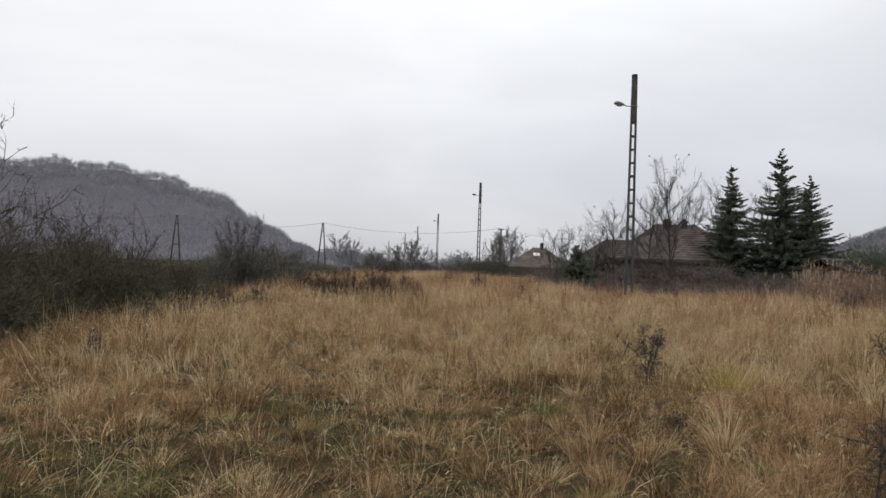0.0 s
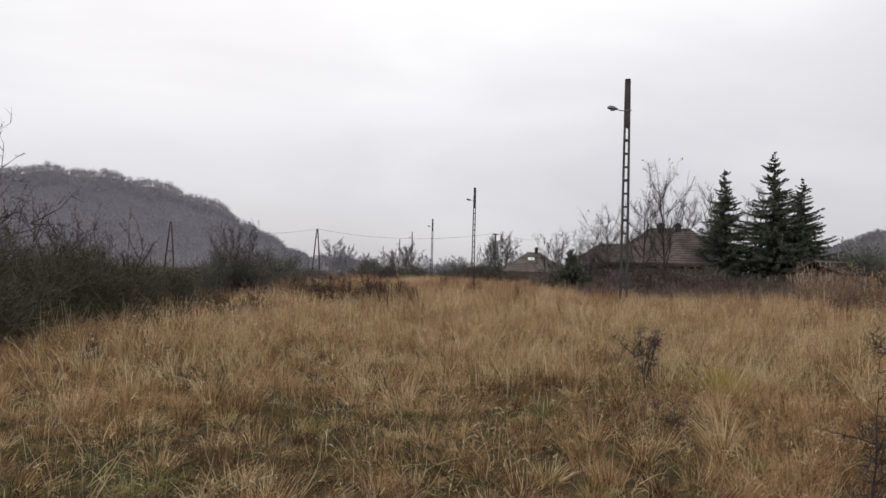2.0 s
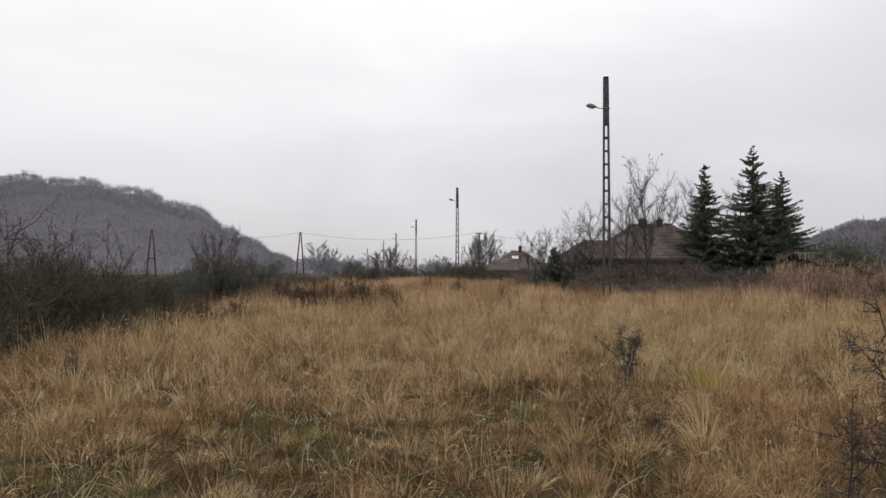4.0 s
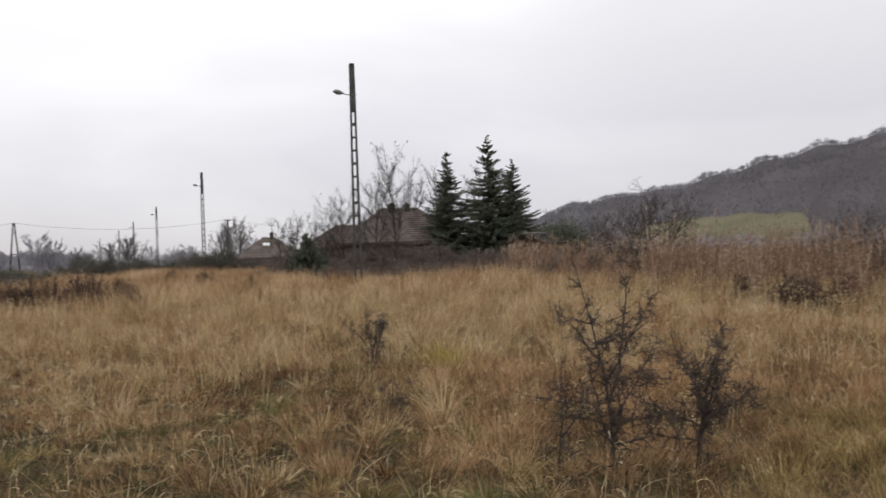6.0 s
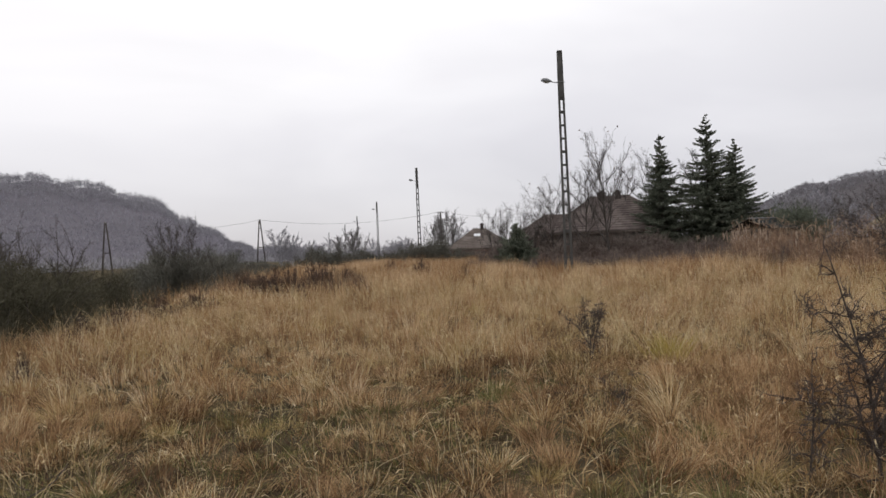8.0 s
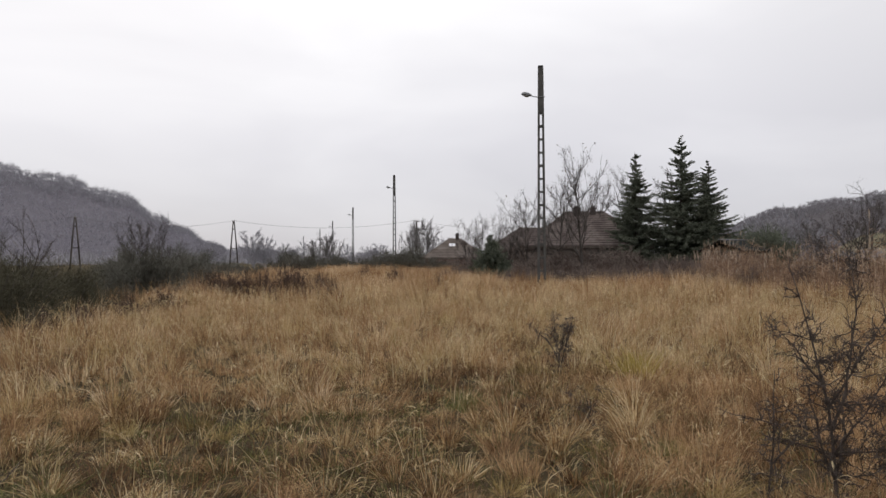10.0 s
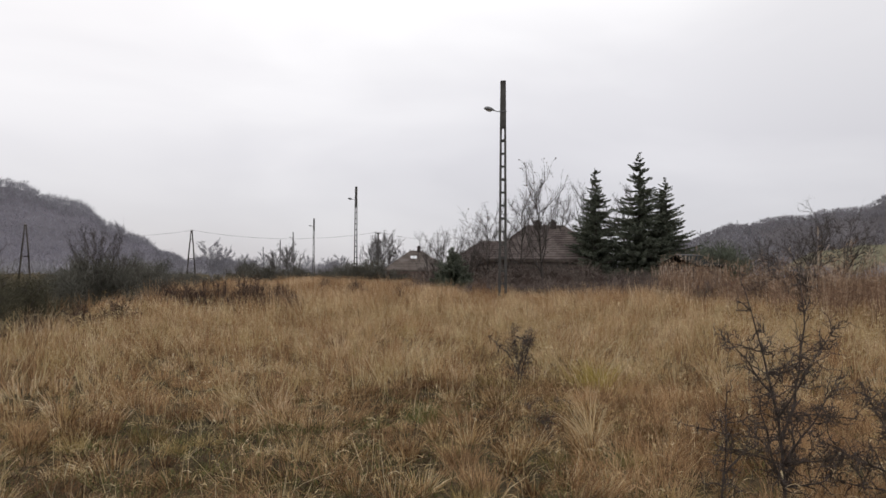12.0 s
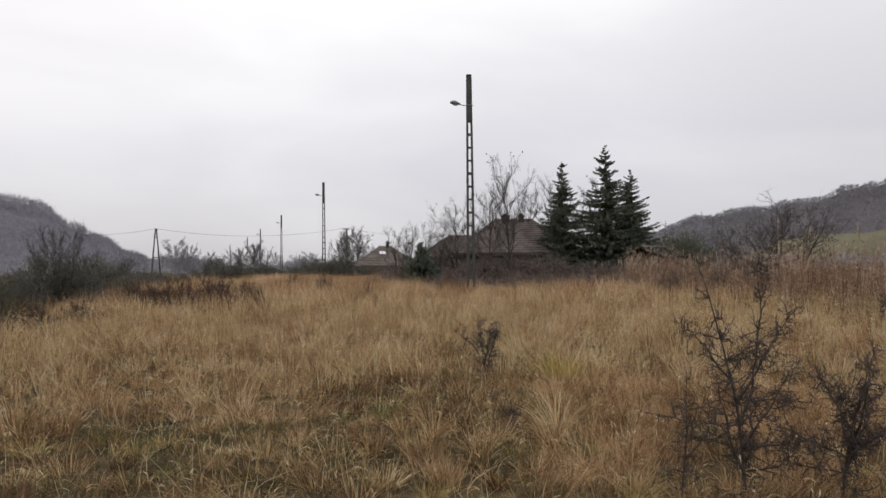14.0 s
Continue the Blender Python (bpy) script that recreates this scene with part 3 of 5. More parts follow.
def stand(name, made, label, category, x, y, turn=0.0, scale=(1, 1, 1), group="", sink=0.0):
    """Sets a thing made of shared part meshes on the land."""
    ob = thing(name, label, category, group=group)
    ob.matrix_basis = pose(x, y, float(drop(x, y)) - sink, 0, 0, turn) @ Matrix.Diagonal((*scale, 1))
    for key, me in made:
        part(key, me, ob, kind="stuff" if key in STUFF else "")
    return ob


def spruce(H, R, droop=0.25, bare=0.06):
    """A spruce: stem and whorls of drooping boughs with hanging, ragged needle sprays."""
    t = limb((0, 0, -0.3), (0, 0, 1), H + 0.3, 10, 0.012, 0.05)
    trunk = tube(t, np.linspace(H * 0.017, 0.012, 11), 7)
    boughs, nb, nw, nl = [], [], [], []
    z = H * bare
    while z < H * 0.985:
        f = z / H
        out = 1.12 * R * (1 - f) ** 0.9 * (1.0 if f > 0.1 else 0.85) + 0.04
        for k in range(max(3, int(9 * (1 - f) + 3))):
            ang = rng.uniform(0, 2 * math.pi)
            L = out * rng.choice([rng.uniform(0.5, 0.85), rng.uniform(0.8, 1.2)])
            p0 = np.array((0, 0, z + rng.uniform(-0.35, 0.3)))
            d = np.array((math.cos(ang), math.sin(ang), 0.0))
            s = np.linspace(0, 1, 6)[:, None]
            pts = p0 + d * L * s + np.array((0, 0, 1.0)) * (L * ((0.40 * f * f - droop * rng.uniform(0.5, 1.7)) * s + 0.24 * s * s))
            boughs.append(tube(pts, np.linspace(0.028 * (1 - f) + 0.008, 0.004, 6), 3))
            n = int(34 + 105 * L)
            u = rng.uniform(0.05, 1.0, n)
            i = np.minimum((u * 5).astype(int), 4)
            at = pts[i] + (pts[i + 1] - pts[i]) * (u * 5 - i)[:, None]
            side = np.cross(d, (0, 0, 1.0)) * rng.choice([-1.0, 1.0], n)[:, None]
            way = side * rng.uniform(0.0, 1.0, (n, 1)) + d * rng.uniform(0.1, 1.0, (n, 1)) + np.array((0, 0, 1.0)) * rng.normal(-0.35, 0.55, (n, 1))
            way /= np.linalg.norm(way, axis=1, keepdims=True)
            nb.append(at + rng.normal(0, 0.025, (n, 3)))
            nw.append(way)
            nl.append(rng.uniform(0.14, 0.44, n) * (0.3 + 0.75 * (1 - f)) * (1.15 - 0.6 * u))
        z += H * 0.013 + 0.03
    nb, nw, nl = np.concatenate(nb), np.concatenate(nw), np.concatenate(nl)
    sprays = ribbons(nb, nw, nl, 0.06, np.tile((0, 0, -0.18), (len(nb), 1)), 1, 0.5)
    return [("trunk", mesh_of("trunk", *trunk, M_BARK, True)), ("bough_frame", mesh_of("bough_frame", *merge(boughs), M_BARK)),
            ("needle_cover", mesh_of("needle_cover", *sprays, M_NEEDLE))]


def thicket(w, h, mat, stems=16, twigs=2600, fine=0.014, shape=0.6, length=(0.16, 0.42)):
    """A dense leafless bush, one metre wide units scaled by w and h, ragged on top."""
    st, tips = [], []
    for _ in range(stems):
        ang, out = rng.uniform(0, 2 * math.pi), rng.uniform(0.05, 1) ** 0.6
        way = np.array((math.cos(ang) * out * w * 0.5, math.sin(ang) * out * w * 0.5, h * (1 - shape * out * out) * rng.uniform(0.8, 1.1)))
        p = limb((math.cos(ang) * 0.18 * w * out, math.sin(ang) * 0.18 * w * out, -0.15), way, np.linalg.norm(way) * 0.95, 7, 0.12, 0.02)
        st.append(("stem", mesh_of("stem", *tube(p, np.linspace(0.022, 0.004, 8) * (0.7 + 0.3 * h), 4), M_BARK)))
        tips.append(p)
    pts = np.array(tips)
    i, u = rng.integers(0, stems, twigs), rng.uniform(0.12, 1, twigs)
    j = np.minimum((u * 7).astype(int), 6)
    base = pts[i, j] + (pts[i, j + 1] - pts[i, j]) * (u * 7 - j)[:, None] + rng.normal(0, min(0.07 * w, 0.18), (twigs, 3))
    base[:, 2] = np.abs(base[:, 2])
    way = pts[i, 7] - pts[i, 0]
    way = way / np.linalg.norm(way, axis=1, keepdims=True) * 0.6 + rng.normal(0, 0.62, (twigs, 3)) + (0, 0, 0.2)
    way /= np.linalg.norm(way, axis=1, keepdims=True)
    tw = ribbons(base, way, rng.uniform(*length, twigs) * (0.5 + 0.28 * h), fine, rng.normal(0, 0.2, (twigs, 3)), 1)
    return [*st, ("crown", mesh_of("crown", *tw, mat))]


def thorn_bush(plan, dense=42):
    """A crooked thorny main stem and limbs that leave it; plan rows: start height on the stem, way, length, radius."""
    made, main = [], None
    for z0, dx, dy, dz, L, r in plan:
        if main is None:
            p = main = limb((0, 0, -0.1), (dx, dy, dz), L + 0.1, 11, 0.06, 0.05)
        else:
            start = main[np.argmin(np.abs(main[:, 2] - z0))]
            p = limb(start, (dx, dy, dz), L, 11, 0.10, 0.03)
        made.append(("stem", mesh_of("stem", *tube(p, r * 0.85 * (1 - np.linspace(0, 1, 12) * 0.78), 7), M_THORN, True)))
        for k in range(int(dense * L)):
            i = rng.integers(1, 12)
            d = unit(rng.normal(0, 1, 3) + (0, 0, 0.2) + 0.5 * unit(p[i] - p[i - 1]))
            q = limb(p[i], d, rng.uniform(0.07, 0.30) * (1.15 - i / 18), 7, 0.42, 0.03)
            bits = [tube(q, np.linspace(r * 0.22 + 0.0018, 0.002, 8), 4)]
            for m in range(6):
                j = rng.integers(1, 8)
                e = limb(q[j], rng.normal(0, 1, 3) + (0, 0, 0.2), rng.uniform(0.03, 0.13), 3, 0.4, 0.0)
                bits.append(tube(e, [0.0025, 0.0021, 0.0016, 0.0008], 3))
            made.append(("branch", mesh_of("branch", *merge(bits), M_THORN, True)))
    return made


# spruces by the house
for az, d, H, R, turn, text in ((22.16, 57.5, 9.55, 2.9, 10, "tall dark green spruce beside the bare garden trees"),
                                (25.45, 58.0, 10.75, 4.2, 80, "tallest dark green spruce with ragged drooping boughs"),
                                (27.4, 58.5, 8.8, 3.2, 140, "slender dark spruce with open ragged boughs")):
    p = polar(az, d)
    stand("spruce", spruce(H + 0.2, R, bare=0.03), text, "tree", p.x, p.y, turn, group="spruces by the house")

# bare trees: round the house, beyond the field, and along the ditch and the reeds
def plant(plan):
    for az, d, H, S, kw, text in plan:
        p = polar(az, d)
        stand("bare_tree", bare_tree(H, S, **kw), text, "tree", p.x, p.y, az * 7)


plant((
    (17.95, 50, 8.9, 5.8, dict(leaves=120, limbs=17, subs=7, twigs=6, rise=0.16), "bare walnut tree with a few last brown leaves"),
    (16.2, 52, 7.4, 5.4, dict(leaves=30, limbs=18, rise=0.08), "bare slender garden tree beside the house"),
    (19.6, 62, 8.8, 4.6, dict(limbs=14, rise=0.1, subs=6), "bare tall tree behind the house"),
    (21.3, 66, 9.6, 5.2, dict(limbs=20, rise=0.1), "bare upright tree behind the spruces"),
    (24.0, 68, 10.4, 5.4, dict(limbs=20, rise=0.1), "bare upright tree behind the spruces"),
    (13.7, 54, 6.2, 5.6, dict(leaves=40, limbs=18, rise=0.08), "bare young tree with few leaves"),
    (10.2, 50, 4.3, 3.8, dict(stems=2, limbs=9), "bare pruned orchard tree"),
    (8.9, 55, 4.4, 3.4, dict(stems=2, limbs=9), "bare low orchard tree"),
    (11.9, 52, 4.1, 3.2, dict(stems=2, limbs=9), "bare spreading orchard tree")))
# trees beyond the field: bark and twig colours lightened with painted haze
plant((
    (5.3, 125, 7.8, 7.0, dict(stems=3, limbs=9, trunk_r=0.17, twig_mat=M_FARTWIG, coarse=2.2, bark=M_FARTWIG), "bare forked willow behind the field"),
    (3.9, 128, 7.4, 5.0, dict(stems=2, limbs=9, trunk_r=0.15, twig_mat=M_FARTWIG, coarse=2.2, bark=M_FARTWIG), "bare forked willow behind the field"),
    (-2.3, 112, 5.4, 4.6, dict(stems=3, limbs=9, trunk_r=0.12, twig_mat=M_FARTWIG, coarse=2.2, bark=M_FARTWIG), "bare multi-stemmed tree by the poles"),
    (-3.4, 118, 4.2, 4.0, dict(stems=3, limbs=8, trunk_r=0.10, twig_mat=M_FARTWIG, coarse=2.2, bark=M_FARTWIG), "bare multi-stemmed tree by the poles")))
plant((
    (-36.2, 11.0, 3.2, 3.4, dict(stems=2, limbs=9, trunk_r=0.055, rise=0.04, reach=0.5, twigs=5), "spreading bare tree at the ditch"),
    (-27.6, 21, 3.8, 3.0, dict(stems=3, limbs=7, subs=5, twigs=5, trunk_r=0.055, reach=0.5), "bare dark saplings standing in the hedge"),
    (-24.4, 22, 3.5, 2.6, dict(stems=2, limbs=7, subs=5, twigs=5, trunk_r=0.055, reach=0.5), "bare dark saplings standing in the hedge"),
    (-30.4, 20, 4.0, 3.0, dict(stems=3, limbs=7, subs=5, twigs=5, trunk_r=0.055, reach=0.5), "bare dark saplings standing in the hedge"),
    (-15.6, 34, 3.9, 3.0, dict(stems=3, limbs=8, trunk_r=0.05), "bare scraggy shrub tree in the hedge")))

# round-crowned trees beyond the field, haze painted in as a pale colour
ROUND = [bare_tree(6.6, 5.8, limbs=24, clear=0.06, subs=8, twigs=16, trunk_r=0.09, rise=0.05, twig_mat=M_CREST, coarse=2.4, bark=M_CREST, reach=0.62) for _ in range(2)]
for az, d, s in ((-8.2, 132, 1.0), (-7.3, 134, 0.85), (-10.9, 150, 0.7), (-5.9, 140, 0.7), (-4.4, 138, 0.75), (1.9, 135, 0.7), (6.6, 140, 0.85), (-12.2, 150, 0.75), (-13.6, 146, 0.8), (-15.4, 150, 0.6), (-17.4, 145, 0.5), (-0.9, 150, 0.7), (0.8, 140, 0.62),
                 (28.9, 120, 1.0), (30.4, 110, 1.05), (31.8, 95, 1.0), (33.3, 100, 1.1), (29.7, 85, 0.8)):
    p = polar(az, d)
    stand("round_tree", ROUND[int(d) % 2], "round-crowned bare tree beyond the field, haze put into its colour", "tree", p.x, p.y, az * 31, (1.1 * s, 1.1 * s, 1.05 * s), "trees beyond the field", 0.5)

# low trees with wide, flat crowns; the farthest has haze in its twig colour
for az, d, h, stems, mat, text in ((37.9, 30, 4.9, 6, M_TWIG, "spreading bare thorn tree with a flat wide crown above reeds"),
                                   (52.8, 26, 3.7, 4, M_TWIG, "bare scrubby spreading tree rising out of reeds"),
                                   (56.3, 25, 3.7, 4, M_TWIG, "bare scrubby spreading tree rising out of reeds"),
                                   (32.6, 70, 6.3, 5, M_FARTWIG, "round-crowned bare tree behind the reeds, haze put into its twig colour")):
    p = polar(az, d)
    stand("spreading_tree", forked_tree(h, stems, mat, fine=0.0003 * d), text, "tree", p.x, p.y, az, (0.64, 0.64, 0.92))

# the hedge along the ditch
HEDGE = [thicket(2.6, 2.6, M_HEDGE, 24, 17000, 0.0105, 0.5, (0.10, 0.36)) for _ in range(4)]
# farther bushes of the hedge, haze put into their paler twig colour
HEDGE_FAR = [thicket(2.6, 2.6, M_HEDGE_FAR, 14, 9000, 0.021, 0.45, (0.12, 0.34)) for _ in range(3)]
spots = [(-8.6, 11.0, 1.0), (-9.2, 13.5, 1.1), (-10.6, 16.0, 1.2), (-8.6, 17.2, 0.95), (-9.9, 19.6, 1.15), (-8.3, 20.8, 0.85), (-10.8, 22.6, 1.1),
         (-8.9, 24.9, 0.5), (-12.5, 20.0, 1.2), (-13.4, 25.5, 1.0), (-9.3, 31.5, 1.0), (-8.2, 33.5, 0.8), (-10.0, 35.0, 1.05), (-8.7, 37.5, 0.95),
         (-9.6, 41.0, 1.0), (-8.4, 44.0, 0.8), (-10.2, 47.0, 1.0), (-9.4, 52.0, 0.9), (-12.5, 38.0, 1.0), (-13.5, 45.0, 1.1), (-11.8, 55.0, 1.0), (-15.0, 52.0, 1.2),
         (-16.5, 31.0, 1.1), (-18.5, 38.0, 1.2), (-11.2, 29.0, 0.8)]
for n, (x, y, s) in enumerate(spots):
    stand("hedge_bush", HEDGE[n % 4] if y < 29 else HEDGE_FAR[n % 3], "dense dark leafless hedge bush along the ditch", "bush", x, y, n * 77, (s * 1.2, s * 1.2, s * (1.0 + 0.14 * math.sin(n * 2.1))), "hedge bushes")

# bushes at the end of the field, also with haze in the twig colour
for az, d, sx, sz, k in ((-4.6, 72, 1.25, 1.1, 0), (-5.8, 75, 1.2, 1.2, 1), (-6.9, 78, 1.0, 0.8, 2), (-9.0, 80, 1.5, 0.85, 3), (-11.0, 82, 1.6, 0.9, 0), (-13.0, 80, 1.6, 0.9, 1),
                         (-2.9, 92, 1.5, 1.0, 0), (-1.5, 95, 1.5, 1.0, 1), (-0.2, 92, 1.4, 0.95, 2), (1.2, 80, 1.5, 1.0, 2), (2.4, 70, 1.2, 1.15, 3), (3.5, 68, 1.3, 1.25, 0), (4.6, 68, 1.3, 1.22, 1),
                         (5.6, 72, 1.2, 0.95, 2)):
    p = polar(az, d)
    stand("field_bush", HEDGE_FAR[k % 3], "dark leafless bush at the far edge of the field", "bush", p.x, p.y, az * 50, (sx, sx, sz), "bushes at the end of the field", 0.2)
BRUSH = [thicket(2.6, 1.7, M_BRUSH, 12, 2900, 0.025) for _ in range(3)]
n = 0
for az in np.arange(7.2, 29.5, 0.85):
    d = 48 + 3 * math.sin(az * 2.3)
    p = polar(az, d)
    s = 0.75 + 0.25 * math.sin(az * 5.1)
    stand("undergrowth_bush", BRUSH[n % 3], "low tangled brown undergrowth before the gardens", "bush", p.x, p.y, n * 63, (1.1 * s, 1.1 * s, s), "undergrowth")
    n += 1
for az in np.arange(12.4, 30.5, 0.95):
    p = polar(az, 40.5 + 1.6 * math.sin(az * 3.1) - 0.12 * (az - 12))
    s = 0.58 + 0.14 * math.sin(az * 4.3)
    stand("undergrowth_bush", BRUSH[n % 3], "low tangled brown undergrowth at the edge of the field", "bush", p.x, p.y, n * 63, (1.25 * s, 1.25 * s, s), "undergrowth")
    n += 1
for az, d, s in ((15.6, 51, 1.35), (16.5, 52, 1.25), (17.2, 53, 1.3), (18.6, 52, 1.35), (19.4, 52, 1.3), (20.3, 53, 1.5), (21.6, 52, 1.1), (23.2, 52, 1.0), (24.8, 52, 1.05), (26.2, 52, 1.0), (27.8, 53, 1.1), (13.6, 52, 1.3),
                 (12.2, 56, 1.8), (14.4, 60, 2.0)):
    p = polar(az, d)
    stand("garden_bush", BRUSH[n % 3], "tall tangled brown garden scrub under the trees", "bush", p.x, p.y, n * 63, (s, s, s * 1.05), "garden scrub")
    n += 1
for az, d, s in ((6.3, 80, 1.1), (7.2, 78, 1.15), (8.2, 79, 1.2), (9.1, 76, 1.2), (9.9, 70, 1.2)):
    p = polar(az, d)
    stand("garden_bush", BRUSH[n % 3], "tangled brown scrub before the brick house", "bush", p.x, p.y, n * 63, (s, s, s), "garden scrub")
    n += 1
p = polar(10.75, 46)
stand("conifer_shrub", spruce(2.85, 1.45, 0.0, 0.0), "dark cone-shaped evergreen shrub in front of the gardens", "bush", p.x, p.y)
EVERGREEN = thicket(2.4, 2.4, M_NEEDLE, 22, 10000, 0.045, 0.45, (0.1, 0.22))
for az, d, s in ((29.8, 58, 1.7), (31.3, 58, 1.7), (28.6, 60, 1.3)):
    p = polar(az, d)
    stand("evergreen_bush", EVERGREEN, "rounded dark evergreen bush behind the shed", "bush", p.x, p.y, az * 9, (s, s, s), "evergreen bushes")


def far_woods():
    """Low woods along the horizon, with haze mixed into their colour."""
    n = 2600
    az, d = rng.uniform(-34, 62, n), rng.uniform(205, 330, n)
    ar = np.radians(az)
    base = np.stack([d * np.sin(ar), d * np.cos(ar), np.full(n, -0.9)], -1)
    h = rng.uniform(3.0, 6.5, n) * (0.75 + 0.35 * np.sin(az * 1.3) * np.sin(az * 0.41 + 1))
    per = 18
    b, hh = np.repeat(base, per, 0), np.repeat(h, per)
    b[:, 2] += hh * rng.uniform(0.05, 0.6, n * per)
    b[:, :2] += rng.normal(0, 0.9, (n * per, 2))
    ang, out = rng.uniform(0, 2 * math.pi, n * per), rng.uniform(0.2, 1.1, n * per)
    way = np.stack([np.cos(ang) * out, np.sin(ang) * out, np.ones(n * per)], -1)
    way /= np.linalg.norm(way, axis=1, keepdims=True)
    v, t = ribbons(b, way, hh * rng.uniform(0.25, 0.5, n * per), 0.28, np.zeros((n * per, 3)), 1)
    tagged(new("far_woods", mesh_of("far_woods", v, t, M_CREST)), "low bare woods along the horizon, haze put into their colour", "woods", kind="stuff")


far_woods()


# ---- houses ----
def hip_roof(roof, w, d, ridge_len, rise, over, courses, mat):
    """Lays a hipped roof in stepped courses of tiles, each a part of the roof."""
    x, y, r = w / 2 + over, d / 2 + over, ridge_len / 2
    low = [np.array(c) for c in ((-x, -y, 0.0), (x, -y, 0.0), (x, y, 0.0), (-x, y, 0.0))]
    high = [np.array(c) for c in ((-r, 0, rise), (r, 0, rise), (r, 0, rise), (-r, 0, rise))]
    for i in range(courses):
        verts, tris = [], []
        s0, s1 = i / courses, (i + 1.12) / courses if i < courses - 1 else 1.0
        for a in range(4):
            b = (a + 1) % 4
            nrm = unit(np.cross(low[b] - low[a], high[a] - low[a]))
            k = len(verts)
            for s, lift in ((s0, -0.03), (s0, 0.075), (s1, 0.0)):
                for c in (a, b):
                    verts.append(low[c] * (1 - s) + high[c] * s + nrm * lift)
            tris += [(k, k + 1, k + 3), (k, k + 3, k + 2), (k + 2, k + 3, k + 5), (k + 2, k + 5, k + 4)]
        part("tile_course", mesh_of("tile_course", verts, tris, mat), roof)


def roof_deck(w, d, ridge_len, rise, over):
    x, y, r = w / 2 + over - 0.05, d / 2 + over - 0.05, ridge_len / 2 - 0.02
    verts = [(-x, -y, -0.08), (x, -y, -0.08), (x, y, -0.08), (-x, y, -0.08), (-r, 0, rise - 0.12), (r, 0, rise - 0.12)]
    return mesh_of("roof", verts, [(0, 1, 5), (0, 5, 4), (1, 2, 5), (2, 3, 4), (2, 4, 5), (3, 0, 4), (0, 2, 1), (0, 3, 2)], M_TIMBER)


def house(label, at, turn, w, d, wall_h, ridge_len, rise, courses, wall_mat, roof_mat, chimneys, patch=None):
    ob = thing("house", label, "house")
    ob.matrix_basis = pose(*at, 0, 0, turn)
    walls = bmesh.new()
    for sx, sy, px, py in ((w, 0.4, 0, -d / 2 + 0.2), (w, 0.4, 0, d / 2 - 0.2), (0.4, d - 0.8, -w / 2 + 0.2, 0), (0.4, d - 0.8, w / 2 - 0.2, 0)):
        box(walls, (sx, sy, wall_h + 0.6), (px, py, wall_h / 2 - 0.3))
    part("wall", bm_mesh("wall", walls, wall_mat), ob)
    roof = part("roof", roof_deck(w, d, ridge_len, rise, 0.45), ob, m=pose(0, 0, wall_h))
    hip_roof(roof, w, d, ridge_len, rise, 0.45, courses, roof_mat)
    v, t = tube([(-ridge_len / 2, 0, rise + 0.03), (ridge_len / 2, 0, rise + 0.03)], [0.11, 0.11], 6)
    part("ridge_tiles", mesh_of("ridge_tiles", v, t, roof_mat), roof)
    for x, y, z0, h, size in chimneys:
        c = part("chimney", block("chimney", (size, size, h + 1.2), (0, 0, h / 2 - 0.6), M_BRICK, 0.015), roof, m=pose(x, y, z0))
        c.name = "chimney"
        crown = box(bmesh.new(), (size + 0.14, size + 0.14, 0.12), (x, y, z0 + h + 0.03))
        box(crown, (size * 0.7, size * 0.7, 0.16), (x, y, z0 + h + 0.16))
        part("chimney_crown", bm_mesh("chimney_crown", crown, M_BRICK, 0.01), roof)
    if patch:
        part("metal_patch", block("metal_patch", (0.8, 0.75, 0.03), (0, 0, 0), M_PATCH, 0.01), roof, "pale sheet-metal roof patch", patch)
    part("fascia", block("fascia", (w + 0.86, 0.06, 0.16), (0, -d / 2 - 0.42, wall_h - 0.12), M_TIMBER, 0.01), ob)
    for x in (-w * 0.26, w * 0.24):
        win = part("window", block("window", (1.15, 0.08, 1.25), (x, -d / 2 - 0.01, wall_h * 0.56), M_TIMBER, 0.01), ob)
        for s in (-1, 1):
            part("pane", block("pane", (0.46, 0.02, 1.05), (x + s * 0.26, -d / 2 - 0.058, wall_h * 0.56), M_GLASS), win)
    return ob


p = polar(18.2, 62)
house("plastered village house with old clay-tiled hip roof and two chimneys", (p.x, p.y, -0.25), -18, 9.6, 9.0, 2.65, 3.4, 2.9, 15, M_RENDER, M_TILE,
      ((-0.68, -0.3, 2.75, 0.48, 0.6), (0.66, -0.2, 2.75, 0.46, 0.5)))
p = polar(14.0, 66)
house("low annex with a clay-tiled hip roof beside bare trees", (p.x, p.y, -0.3), -10, 7.5, 6.0, 2.5, 2.6, 1.9, 10, M_RENDER, M_TILE, ())
p = polar(7.75, 92)
house("small brick house with brown hip roof and a patched ridge", (p.x, p.y, -1.3), -6, 7.6, 7.5, 2.7, 1.8, 2.4, 12, M_REDWALL, M_TILE_FAR,
      ((0.35, -0.1, 2.2, 0.75, 0.42),), pose(-0.35, -1.5, 1.66, 29.5, 0, 0))


